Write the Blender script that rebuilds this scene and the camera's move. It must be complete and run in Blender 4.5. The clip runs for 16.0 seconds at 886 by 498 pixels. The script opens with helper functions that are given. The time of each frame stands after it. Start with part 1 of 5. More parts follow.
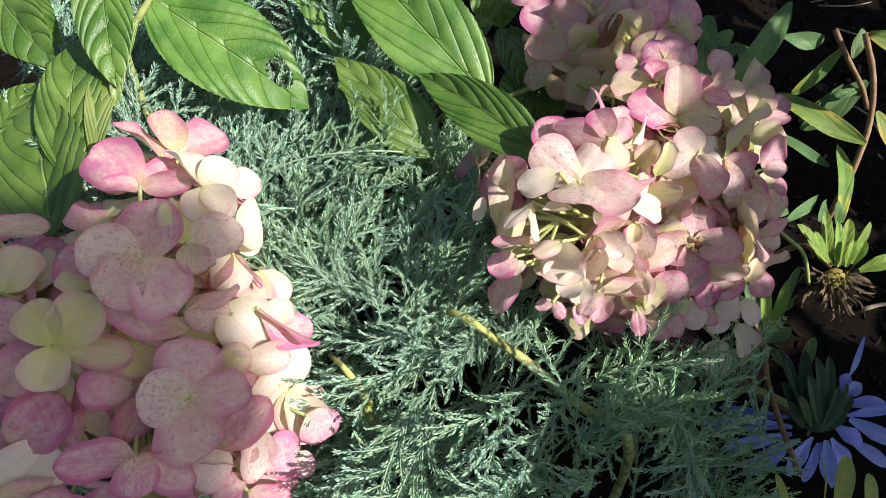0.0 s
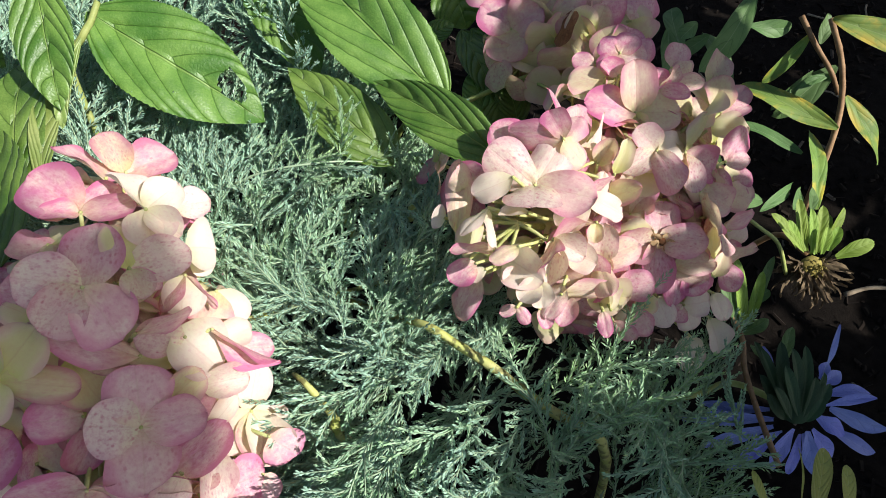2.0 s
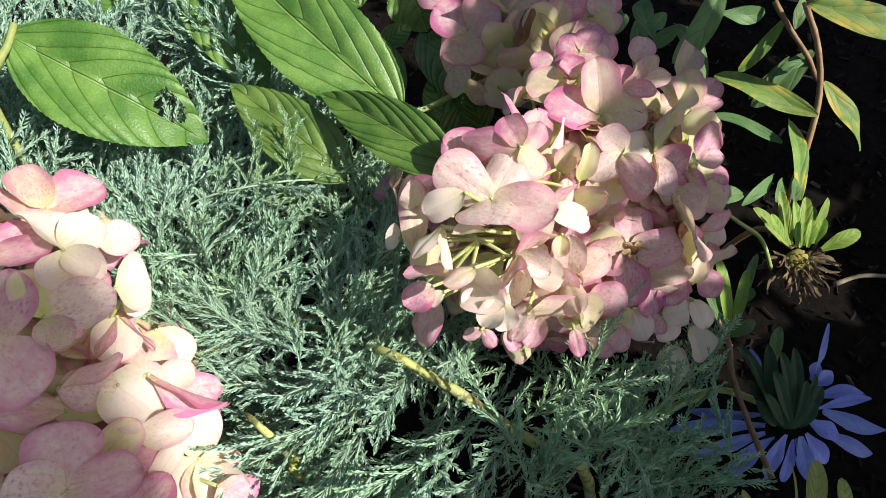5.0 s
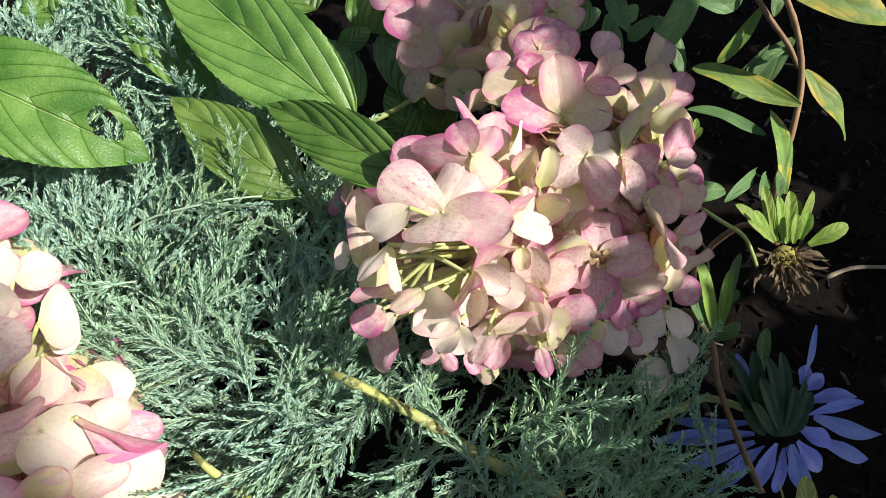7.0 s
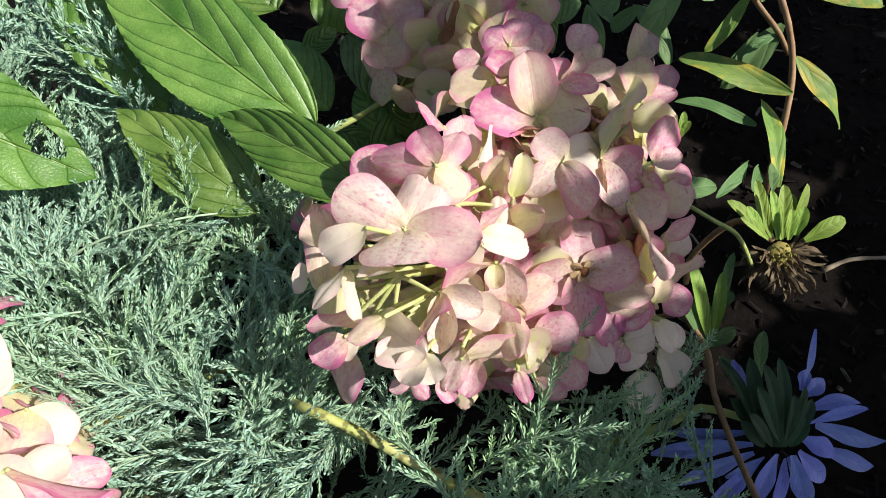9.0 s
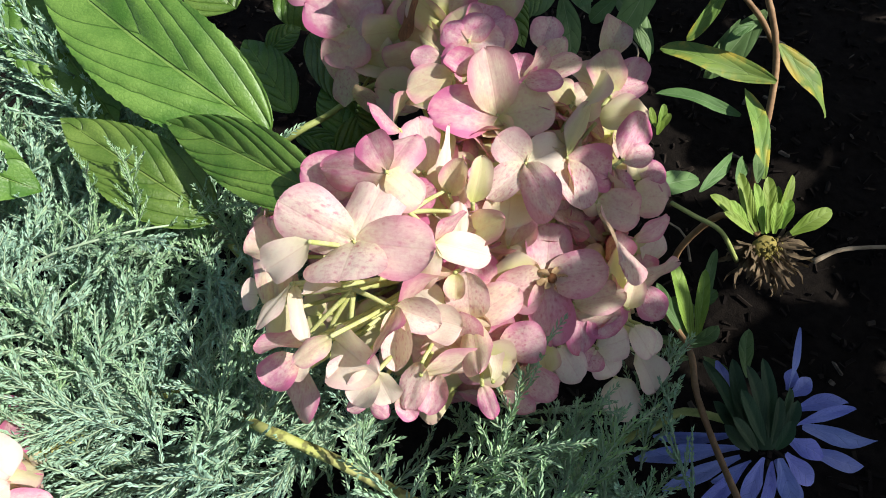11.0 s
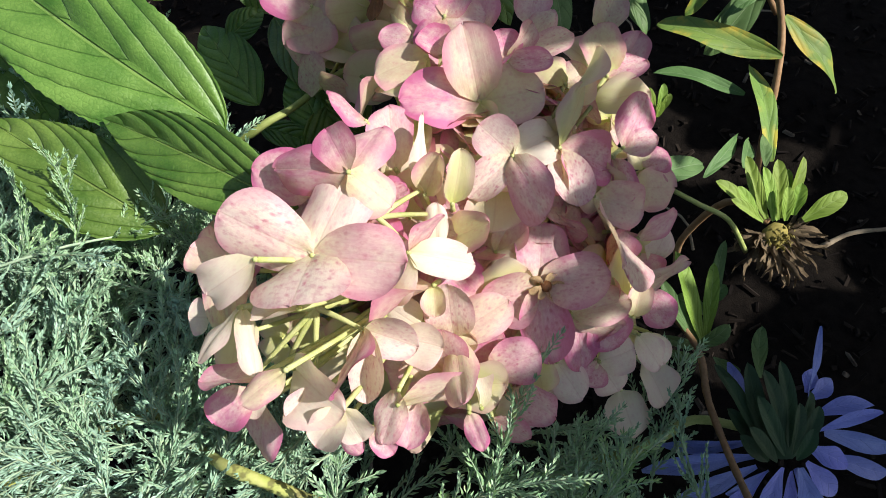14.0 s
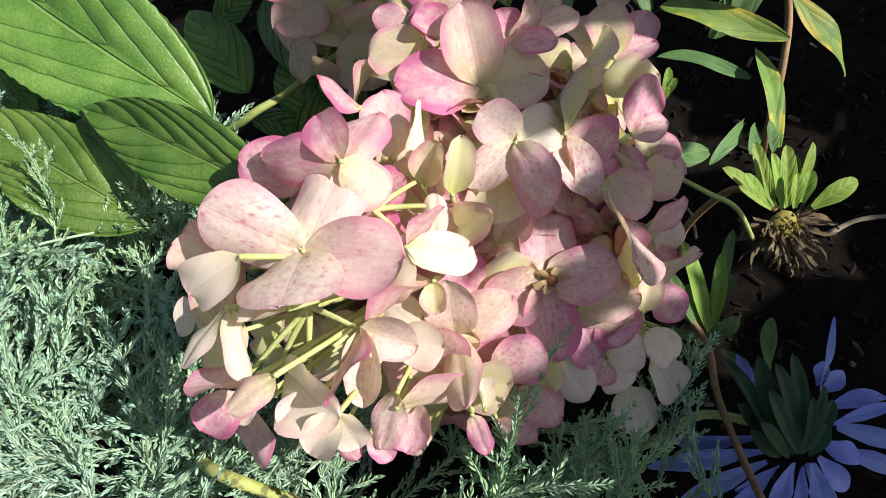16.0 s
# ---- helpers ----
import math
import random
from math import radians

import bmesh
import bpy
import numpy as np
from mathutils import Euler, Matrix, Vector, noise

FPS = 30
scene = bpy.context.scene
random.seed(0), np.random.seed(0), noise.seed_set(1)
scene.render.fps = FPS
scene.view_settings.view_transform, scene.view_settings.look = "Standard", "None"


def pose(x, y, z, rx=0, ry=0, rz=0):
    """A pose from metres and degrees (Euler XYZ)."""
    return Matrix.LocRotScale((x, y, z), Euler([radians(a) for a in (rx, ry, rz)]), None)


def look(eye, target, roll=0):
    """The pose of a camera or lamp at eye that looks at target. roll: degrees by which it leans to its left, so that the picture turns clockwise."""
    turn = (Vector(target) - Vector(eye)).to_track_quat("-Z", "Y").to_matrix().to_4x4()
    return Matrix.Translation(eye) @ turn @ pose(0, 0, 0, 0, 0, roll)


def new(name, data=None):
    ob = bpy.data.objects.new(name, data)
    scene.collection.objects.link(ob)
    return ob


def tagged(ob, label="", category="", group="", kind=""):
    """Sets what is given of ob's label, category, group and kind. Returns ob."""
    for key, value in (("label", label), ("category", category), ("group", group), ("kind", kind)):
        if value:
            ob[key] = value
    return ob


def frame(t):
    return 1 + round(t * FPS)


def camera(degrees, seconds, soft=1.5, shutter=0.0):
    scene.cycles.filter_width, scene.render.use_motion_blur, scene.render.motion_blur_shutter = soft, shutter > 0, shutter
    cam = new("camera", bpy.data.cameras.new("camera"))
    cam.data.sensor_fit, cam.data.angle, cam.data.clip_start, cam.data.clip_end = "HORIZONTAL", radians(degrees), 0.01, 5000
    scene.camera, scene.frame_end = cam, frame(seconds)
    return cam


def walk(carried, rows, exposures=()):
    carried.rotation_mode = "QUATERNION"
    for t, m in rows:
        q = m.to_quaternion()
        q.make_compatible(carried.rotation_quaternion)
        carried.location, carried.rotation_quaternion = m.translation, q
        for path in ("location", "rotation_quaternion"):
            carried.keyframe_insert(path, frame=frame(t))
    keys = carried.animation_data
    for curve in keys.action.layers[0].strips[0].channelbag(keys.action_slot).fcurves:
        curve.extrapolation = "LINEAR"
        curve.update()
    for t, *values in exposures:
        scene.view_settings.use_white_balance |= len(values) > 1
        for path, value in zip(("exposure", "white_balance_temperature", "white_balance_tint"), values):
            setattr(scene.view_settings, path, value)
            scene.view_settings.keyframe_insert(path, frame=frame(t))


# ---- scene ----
cam = camera(75.8, 16.0, 0.9)
PATH = [
    (0, (0.009, 0.006, 0.468), (0.01, 0.971, -1.284), 2.7),
    (0.5, (0.012, 0.007, 0.469), (0.018, 0.972, -1.283), 2.2),
    (1, (0.015, 0.008, 0.468), (0.025, 0.975, -1.282), 1.6),
    (1.5, (0.017, 0.009, 0.468), (0.032, 0.977, -1.282), 1.2),
    (2, (0.021, 0.01, 0.466), (0.038, 0.982, -1.282), 0.7),
    (2.5, (0.023, 0.011, 0.466), (0.043, 0.982, -1.282), 0.4),
    (3, (0.026, 0.014, 0.464), (0.048, 0.985, -1.284), -0.0),
    (3.5, (0.029, 0.016, 0.463), (0.054, 0.988, -1.285), -0.4),
    (4, (0.03, 0.018, 0.461), (0.06, 0.99, -1.286), -0.7),
    (6.5, (0.043, 0.028, 0.452), (0.087, 0.999, -1.296), -2.5),
    (7, (0.047, 0.031, 0.449), (0.092, 1.003, -1.299), -3.1),
    (7.5, (0.05, 0.035, 0.446), (0.096, 1.005, -1.302), -3.5),
    (8, (0.05, 0.037, 0.444), (0.102, 1.003, -1.306), -3.7),
    (8.5, (0.053, 0.039, 0.442), (0.107, 1.0, -1.311), -4.0),
    (9, (0.056, 0.042, 0.44), (0.111, 0.997, -1.316), -4.4),
    (11.5, (0.068, 0.05, 0.432), (0.127, 0.983, -1.336), -6.0),
    (12, (0.068, 0.053, 0.429), (0.129, 0.981, -1.342), -6.3),
    (12.5, (0.069, 0.055, 0.426), (0.132, 0.976, -1.348), -6.4),
    (13, (0.071, 0.057, 0.424), (0.134, 0.971, -1.354), -6.7),
    (13.5, (0.071, 0.059, 0.421), (0.134, 0.965, -1.361), -6.9),
    (14, (0.073, 0.06, 0.419), (0.134, 0.96, -1.366), -7.1),
    (14.5, (0.074, 0.062, 0.416), (0.135, 0.954, -1.373), -7.3),
    (15, (0.074, 0.064, 0.413), (0.135, 0.947, -1.38), -7.3),
    (15.5, (0.074, 0.065, 0.411), (0.131, 0.937, -1.388), -7.6),
    (16, (0.073, 0.064, 0.413), (0.134, 0.931, -1.389), -7.5),
]
WB = [(0.0, 0.70)]
walk(cam, [(t, look(eye, target, roll)) for t, eye, target, roll in PATH], WB)

# ---- light ----
SUN_TO = Vector((0.68, -0.22, 0.70)).normalized()
world = bpy.data.worlds.new("world")
scene.world = world
world.use_nodes = True
wn = world.node_tree.nodes
sky = wn.new("ShaderNodeTexSky")
sky.sky_type = "NISHITA"
sky.sun_disc = False
sky.air_density, sky.dust_density = 1.0, 2.0
sky.sun_elevation = math.asin(SUN_TO.z)
sky.sun_rotation = math.atan2(SUN_TO.x, SUN_TO.y)
world.node_tree.links.new(sky.outputs[0], wn["Background"].inputs[0])
wn["Background"].inputs[1].default_value = 0.073
sun_data = bpy.data.lights.new("sun", "SUN")
sun_data.energy = 4.6
sun_data.angle = radians(0.55)
sun_data.color = (1.0, 0.96, 0.90)
sun = new("sun", sun_data)
sun.matrix_world = look(SUN_TO * 5, (0, 0, 0))


# ---- materials ----
class Net:
    """A small helper to wire node materials."""

    def __init__(self, name):
        self.mat = bpy.data.materials.new(name)
        self.mat.use_nodes = True
        self.tree = self.mat.node_tree
        self.bsdf = self.tree.nodes["Principled BSDF"]
        self.out = self.tree.nodes["Material Output"]

    def node(self, kind, **inputs):
        n = self.tree.nodes.new("ShaderNode" + kind)
        for key, value in inputs.items():
            key = key.replace("_", " ")
            self.put(n.inputs[key], value)
        return n

    def put(self, socket, value):
        if isinstance(value, bpy.types.NodeSocket):
            self.tree.links.new(value, socket)
        else:
            socket.default_value = value

    def math(self, op, a, b=0.0, c=0.0):
        n = self.tree.nodes.new("ShaderNodeMath")
        n.operation = op
        for socket, value in zip(n.inputs, (a, b, c)):
            self.put(socket, value)
        return n.outputs[0]

    def mix(self, fac, a, b):
        n = self.tree.nodes.new("ShaderNodeMix")
        n.data_type = "RGBA"
        self.put(n.inputs[0], fac)
        for socket, value in ((n.inputs[6], a), (n.inputs[7], b)):
            self.put(socket, (*value, 1) if isinstance(value, tuple) and len(value) == 3 else value)
        return n.outputs[2]

    def span(self, value, a, b, low=0.0, high=1.0):
        n = self.node("MapRange", From_Min=a, From_Max=b, To_Min=low, To_Max=high)
        self.put(n.inputs[0], value)
        return n.outputs[0]

    def noise(self, coords, scale, detail=3.0, rough=0.55):
        n = self.node("TexNoise", Scale=scale, Detail=detail, Roughness=rough)
        if coords is not None:
            self.put(n.inputs["Vector"], coords)
        return n.outputs[0]

    def local(self, shift=True, stretch=(1, 1, 1)):
        """The thing's own coordinates, shifted at random from piece to piece."""
        at = self.node("TexCoord").outputs["Object"]
        m = self.node("Mapping")
        self.put(m.inputs["Vector"], at)
        m.inputs["Scale"].default_value = stretch
        if shift:
            r = self.node("ObjectInfo").outputs["Random"]
            v = self.node("CombineXYZ")
            self.put(v.inputs[0], self.math("MULTIPLY", r, 37.0))
            self.put(v.inputs[2], self.math("MULTIPLY", r, 19.0))
            self.put(m.inputs["Location"], v.outputs[0])
        return m.outputs[0]

    def place(self):
        return self.node("NewGeometry").outputs["Position"]

    def bump(self, height, strength, distance):
        n = self.node("Bump", Strength=strength, Distance=distance)
        self.put(n.inputs["Height"], height)
        self.put(self.bsdf.inputs["Normal"], n.outputs[0])
        return n.outputs[0]

    def finish(self, colour, rough=0.6, spec=0.3, thin=0.0, thin_colour=None, normal=None):
        self.put(self.bsdf.inputs["Base Color"], (*colour, 1) if isinstance(colour, tuple) else colour)
        self.put(self.bsdf.inputs["Roughness"], rough)
        self.bsdf.inputs["Specular IOR Level"].default_value = spec
        if thin:
            tr = self.node("BsdfTranslucent")
            c = thin_colour if thin_colour is not None else colour
            self.put(tr.inputs["Color"], (*c, 1) if isinstance(c, tuple) else c)
            if normal is not None:
                self.put(tr.inputs["Normal"], normal)
            m = self.node("MixShader")
            self.put(m.inputs[0], thin)
            self.put(m.inputs[1], self.bsdf.outputs[0])
            self.put(m.inputs[2], tr.outputs[0])
            self.put(self.out.inputs[0], m.outputs[0])
        return self.mat


def petal_material():
    n = Net("hydrangea_petal")
    own = n.node("TexCoord").outputs["Object"]
    xyz = n.node("SeparateXYZ")
    n.put(xyz.inputs[0], own)
    x, y = xyz.outputs[0], xyz.outputs[1]
    info = n.node("ObjectInfo")
    rgb = n.node("SeparateColor")
    n.put(rgb.inputs[0], info.outputs["Color"])
    pink, green, spots = rgb.outputs[0], rgb.outputs[1], rgb.outputs[2]
    far = n.math("SQRT", n.math("ADD", n.math("POWER", n.math("MULTIPLY", x, 1.15), 2.0), n.math("POWER", n.math("SUBTRACT", y, 0.45), 2.0)))
    blotch = n.noise(n.local(), 3.2, 4.0, 0.6)
    edge = n.span(n.math("ADD", far, n.math("MULTIPLY", n.math("SUBTRACT", blotch, 0.5), 0.35)), 0.30, 0.60)
    stain = n.noise(n.local(), 8.0, 5.0, 0.7)
    wash = n.span(n.math("ADD", n.math("MULTIPLY", blotch, 0.55), n.math("MULTIPLY", stain, 0.45)), 0.38, 0.62, 0.34, 1.0)
    amount = n.math("MULTIPLY", pink, n.math("MAXIMUM", edge, wash))
    colour = n.mix(amount, (0.90, 0.835, 0.70), (0.68, 0.17, 0.39))
    base = n.span(y, 0.0, 0.40, 0.42, 0.0)
    greenish = n.math("MINIMUM", n.math("ADD", n.math("MULTIPLY", green, n.span(edge, 0.3, 1.0, 0.9, 0.5)), base), 1.0)
    colour = n.mix(greenish, colour, (0.62, 0.66, 0.22))
    speck = n.node("TexVoronoi", Scale=8.0, Randomness=1.0)
    n.put(speck.inputs["Vector"], n.local())
    patch = n.span(n.noise(n.local(), 2.2, 2.0), 0.32, 0.50)
    dots = n.math("MULTIPLY", n.span(speck.outputs["Distance"], 0.04, 0.34, 1.0, 0.0), patch)
    fine = n.span(n.noise(n.local(), 11.0, 5.0, 0.75), 0.47, 0.64)
    mark = n.math("MULTIPLY", spots, n.math("MINIMUM", n.math("ADD", dots, n.math("MULTIPLY", fine, 0.62)), 1.0))
    colour = n.mix(n.math("MULTIPLY", mark, 0.80), colour, (0.56, 0.09, 0.24))
    margin = n.node("Attribute")
    margin.attribute_name = "rim"
    middle = n.node("Attribute")
    middle.attribute_name = "across"
    band = n.span(n.math("ADD", margin.outputs["Fac"], n.math("MULTIPLY", n.math("SUBTRACT", blotch, 0.5), 0.5)), 0.62, 1.0)
    colour = n.mix(n.math("MULTIPLY", band, n.span(pink, 0.0, 1.0, 0.15, 0.75)), colour, (0.58, 0.13, 0.31))
    cross = n.math("ADD", n.math("ABSOLUTE", middle.outputs["Fac"]), n.math("MULTIPLY", n.math("SUBTRACT", blotch, 0.5), 0.05))
    crease = n.span(cross, 0.0, 0.05, 1.0, 0.0)
    colour = n.mix(n.math("MULTIPLY", crease, 0.24), colour, (0.55, 0.32, 0.24))
    tone = n.span(info.outputs["Random"], 0, 1, 0.86, 1.04)
    hsv = n.node("HueSaturation")
    n.put(hsv.inputs["Color"], colour)
    n.put(hsv.inputs["Value"], tone)
    veins = n.noise(n.local(stretch=(22, 3.5, 1)), 1.0, 3.0)
    normal = n.bump(n.math("SUBTRACT", n.math("ADD", veins, blotch), crease), 0.13, 0.0005)
    glow = n.mix(0.52, hsv.outputs[0], (0.78, 0.72, 0.26))
    return n.finish(hsv.outputs[0], 0.5, 0.35, 0.40, glow, normal)


def leaf_material(name, low, high, rib, edge=None, gloss=0.42, thin=0.22, relief=0.5, spec=0.6):
    n = Net(name)
    phase = n.node("Attribute")
    phase.attribute_name = "phase"
    across = n.node("Attribute")
    across.attribute_name = "across"
    ph, ac = phase.outputs["Fac"], across.outputs["Fac"]
    side = n.math("ABSOLUTE", ac)
    wave = n.math("ABSOLUTE", n.math("SINE", n.math("MULTIPLY", ph, math.pi)))
    line = n.span(wave, 0.0, 0.14, 1.0, 0.0)
    mid = n.span(side, 0.012, 0.035, 1.0, 0.0)
    broad = n.noise(n.place(), 60.0, 3.0)
    cells = n.node("TexVoronoi", Scale=760.0)
    cells.feature = "DISTANCE_TO_EDGE"
    n.put(cells.inputs["Vector"], n.place())
    net = n.span(cells.outputs["Distance"], 0.0, 0.12, 1.0, 0.0)
    fine = n.noise(n.place(), 1500.0, 2.0)
    tone = n.math("ADD", n.span(broad, 0.35, 0.65, 0.0, 0.9), n.math("MULTIPLY", n.math("SUBTRACT", fine, 0.5), 0.8))
    colour = n.mix(tone, low, high)
    colour = n.mix(n.math("MULTIPLY", net, 0.22), colour, low)
    colour = n.mix(n.math("MULTIPLY", line, 0.8), colour, tuple(v * 0.7 for v in low))
    colour = n.mix(n.math("MULTIPLY", mid, 0.45), colour, rib)
    if edge:
        worn = n.math("MULTIPLY", n.span(side, 0.15, 0.8), n.span(n.noise(n.place(), 70.0, 5.0, 0.65), 0.48, 0.62))
        colour = n.mix(worn, colour, edge)
    info = n.node("ObjectInfo")
    hsv = n.node("HueSaturation")
    n.put(hsv.inputs["Color"], colour)
    n.put(hsv.inputs["Value"], n.span(info.outputs["Random"], 0, 1, 0.85, 1.12))
    n.put(hsv.inputs["Hue"], n.span(info.outputs["Random"], 0, 1, 0.49, 0.51))
    quilt = n.span(cells.outputs["Distance"], 0.0, 0.30)
    height = n.math("SUBTRACT", n.math("ADD", n.math("MULTIPLY", n.math("POWER", wave, 0.5), 0.7), n.math("MULTIPLY", quilt, 0.06)), mid)
    normal = n.bump(height, relief, 0.0012)
    return n.finish(hsv.outputs[0], n.span(fine, 0.2, 0.8, gloss - 0.06, gloss + 0.1), spec, thin, hsv.outputs[0], normal)


def plain_material(name, a, b, scale, rough=0.7, thin=0.0, spec=0.25, local=False, depth=0.0004):
    n = Net(name)
    at = n.local() if local else n.place()
    t = n.noise(at, scale, 4.0, 0.6)
    fine = n.noise(at, scale * 9, 3.0)
    colour = n.mix(n.span(n.math("ADD", t, n.math("MULTIPLY", n.math("SUBTRACT", fine, 0.5), 0.4)), 0.3, 0.7), a, b)
    info = n.node("ObjectInfo")
    hsv = n.node("HueSaturation")
    n.put(hsv.inputs["Color"], colour)
    n.put(hsv.inputs["Value"], n.span(info.outputs["Random"], 0, 1, 0.82, 1.15))
    normal = n.bump(n.math("ADD", t, n.math("MULTIPLY", fine, 0.5)), 0.5, depth)
    return n.finish(hsv.outputs[0], rough, spec, thin, hsv.outputs[0], normal)


def foliage_material():
    n = Net("conifer_needles")
    broad = n.noise(n.place(), 22.0, 3.0)
    small = n.noise(n.place(), 160.0, 2.0)
    rnd = n.node("ObjectInfo").outputs["Random"]
    island = n.node("NewGeometry").outputs["Random Per Island"]
    xyz = n.node("SeparateXYZ")
    n.put(xyz.inputs[0], n.place())
    broad = n.math("ADD", broad, n.span(xyz.outputs[0], -0.03, 0.08, -0.06, 0.16))
    blend = n.math("ADD", n.span(broad, 0.35, 0.65, 0.0, 0.7), n.math("MULTIPLY", n.math("SUBTRACT", rnd, 0.5), 0.6))
    colour = n.mix(blend, (0.27, 0.435, 0.335), (0.25, 0.41, 0.15))
    colour = n.mix(n.span(small, 0.45, 0.7, 0.0, 0.45), colour, (0.38, 0.52, 0.42))
    colour = n.mix(n.span(island, 0.93, 1.0, 0.0, 0.35), colour, (0.42, 0.42, 0.16))
    hsv = n.node("HueSaturation")
    n.put(hsv.inputs["Color"], colour)
    n.put(hsv.inputs["Value"], n.span(island, 0, 1, 0.80, 1.38))
    return n.finish(hsv.outputs[0], 0.45, 0.5, 0.16, hsv.outputs[0])


def stem_material():
    n = Net("blotched_green_bark")
    t = n.noise(n.place(), 130.0, 4.0, 0.65)
    big = n.noise(n.place(), 240.0, 3.0)
    colour = n.mix(n.span(t, 0.35, 0.65), (0.36, 0.40, 0.10), (0.48, 0.46, 0.20))
    colour = n.mix(n.span(big, 0.47, 0.56, 0.0, 0.8), colour, (0.12, 0.11, 0.04))
    normal = n.bump(t, 0.6, 0.0006)
    return n.finish(colour, 0.55, 0.3, 0.0, None, normal)


PETAL = petal_material()
BROWN_PETAL = plain_material("dried_petal", (0.12, 0.045, 0.02), (0.34, 0.15, 0.06), 200, 0.7, 0.2)
GREEN_LEAF = leaf_material("hydrangea_leaf", (0.056, 0.138, 0.016), (0.170, 0.285, 0.055), (0.30, 0.42, 0.12), gloss=0.44, relief=0.75, spec=0.6)
YELLOW_LEAF = leaf_material("yellowing_leaf", (0.17, 0.26, 0.055), (0.28, 0.35, 0.11), (0.40, 0.45, 0.20))
OCHRE_LEAF = leaf_material("ochre_leaf", (0.26, 0.30, 0.05), (0.46, 0.42, 0.09), (0.55, 0.50, 0.18))
ASTER_LEAF = leaf_material("aster_leaf_yellowed", (0.12, 0.21, 0.04), (0.20, 0.30, 0.06), (0.30, 0.38, 0.16), (0.46, 0.37, 0.05), gloss=0.55, spec=0.3, relief=0.3)
PALE_LEAF = leaf_material("aster_leaf_pale", (0.085, 0.165, 0.05), (0.15, 0.25, 0.09), (0.30, 0.38, 0.22), gloss=0.55, spec=0.3, relief=0.3)
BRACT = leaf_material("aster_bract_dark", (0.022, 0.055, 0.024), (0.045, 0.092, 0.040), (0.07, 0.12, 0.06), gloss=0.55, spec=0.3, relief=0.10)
LIME_BRACT = leaf_material("aster_bract_lime", (0.16, 0.26, 0.03), (0.26, 0.37, 0.07), (0.36, 0.46, 0.18), gloss=0.55, spec=0.3, relief=0.3)
BLUE = leaf_material("blue_ray_petal", (0.20, 0.25, 0.72), (0.37, 0.43, 0.90), (0.48, 0.54, 0.94), gloss=0.5, thin=0.35, relief=0.2)
FLORET_GREEN = plain_material("floret_stalk", (0.42, 0.46, 0.14), (0.60, 0.60, 0.30), 260, 0.55, 0.15)
NEEDLES = foliage_material()
TWIG = plain_material("conifer_twig", (0.28, 0.40, 0.26), (0.40, 0.50, 0.34), 300, 0.6)
BARK_GREEN = stem_material()
BROWN_STEM = plain_material("brown_stem", (0.20, 0.11, 0.05), (0.34, 0.21, 0.11), 180, 0.6)
GREEN_STEM = plain_material("green_stalk", (0.24, 0.30, 0.08), (0.36, 0.40, 0.14), 200, 0.55)
WITHERED = plain_material("withered_petal", (0.055, 0.036, 0.022), (0.19, 0.14, 0.08), 260, 0.85, 0.15)
DRY_TAN = plain_material("dry_bud_scale", (0.40, 0.26, 0.13), (0.62, 0.46, 0.26), 300, 0.8, 0.2)
STUBBLE = plain_material("dry_disc", (0.13, 0.11, 0.03), (0.28, 0.23, 0.06), 300, 0.85)
# Dark soil, with the shade between the plants also put into its colour.
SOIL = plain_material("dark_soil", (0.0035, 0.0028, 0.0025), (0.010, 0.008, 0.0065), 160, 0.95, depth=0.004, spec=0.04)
def chip_material():
    n = Net("bark_chips")
    isl = n.node("NewGeometry").outputs["Random Per Island"]
    t = n.noise(n.place(), 260.0, 4.0)
    # Chip browns are lowered to near-black, to hold the shade as well.
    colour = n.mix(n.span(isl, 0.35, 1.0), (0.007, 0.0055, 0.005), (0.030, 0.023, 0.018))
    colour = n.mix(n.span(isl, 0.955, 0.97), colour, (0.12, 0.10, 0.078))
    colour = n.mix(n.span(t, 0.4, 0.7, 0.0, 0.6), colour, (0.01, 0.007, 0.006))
    normal = n.bump(t, 0.6, 0.001)
    return n.finish(colour, 0.9, 0.06, 0.0, None, normal)


MULCH = chip_material()
STRAW = plain_material("dry_straw", (0.16, 0.12, 0.08), (0.32, 0.26, 0.18), 120, 0.8)


# ---- mesh helpers ----
def mesh_of(name, verts, faces, material, smooth=True):
    me = bpy.data.meshes.new(name)
    me.from_pydata([tuple(v) for v in verts], [], faces)
    me.materials.append(material)
    if smooth:
        me.polygons.foreach_set("use_smooth", [True] * len(me.polygons))
    me.update()
    return me


def put_part(name, me, parent, m=None, label=""):
    ob = new(name, me)
    if m is not None:
        ob.matrix_world = m
    ob.parent = parent
    if parent is not None:
        ob.matrix_parent_inverse = Matrix.Identity(4)
        ob.matrix_basis = m if m is not None else Matrix.Identity(4)
    if label:
        tagged(ob, label)
    return ob


def thing(name, label, category, group=""):
    """An Empty at the world's origin that holds a thing's parts, so that parts are given in world metres."""
    return tagged(new(name), label, category, group)


def along(points, n):
    """n points on a smooth curve through the given ones."""
    pts = [Vector(p) for p in points]
    pts = [pts[0] * 2 - pts[1]] + pts + [pts[-1] * 2 - pts[-2]]
    res = []
    for i in range(n):
        f = i / (n - 1) * (len(pts) - 3)
        k = min(int(f), len(pts) - 4)
        u = f - k
        a, b, c, d = pts[k:k + 4]
        res.append(0.5 * (2 * b + (c - a) * u + (2 * a - 5 * b + 4 * c - d) * u * u + (3 * b - a - 3 * c + d) * u ** 3))
    return res


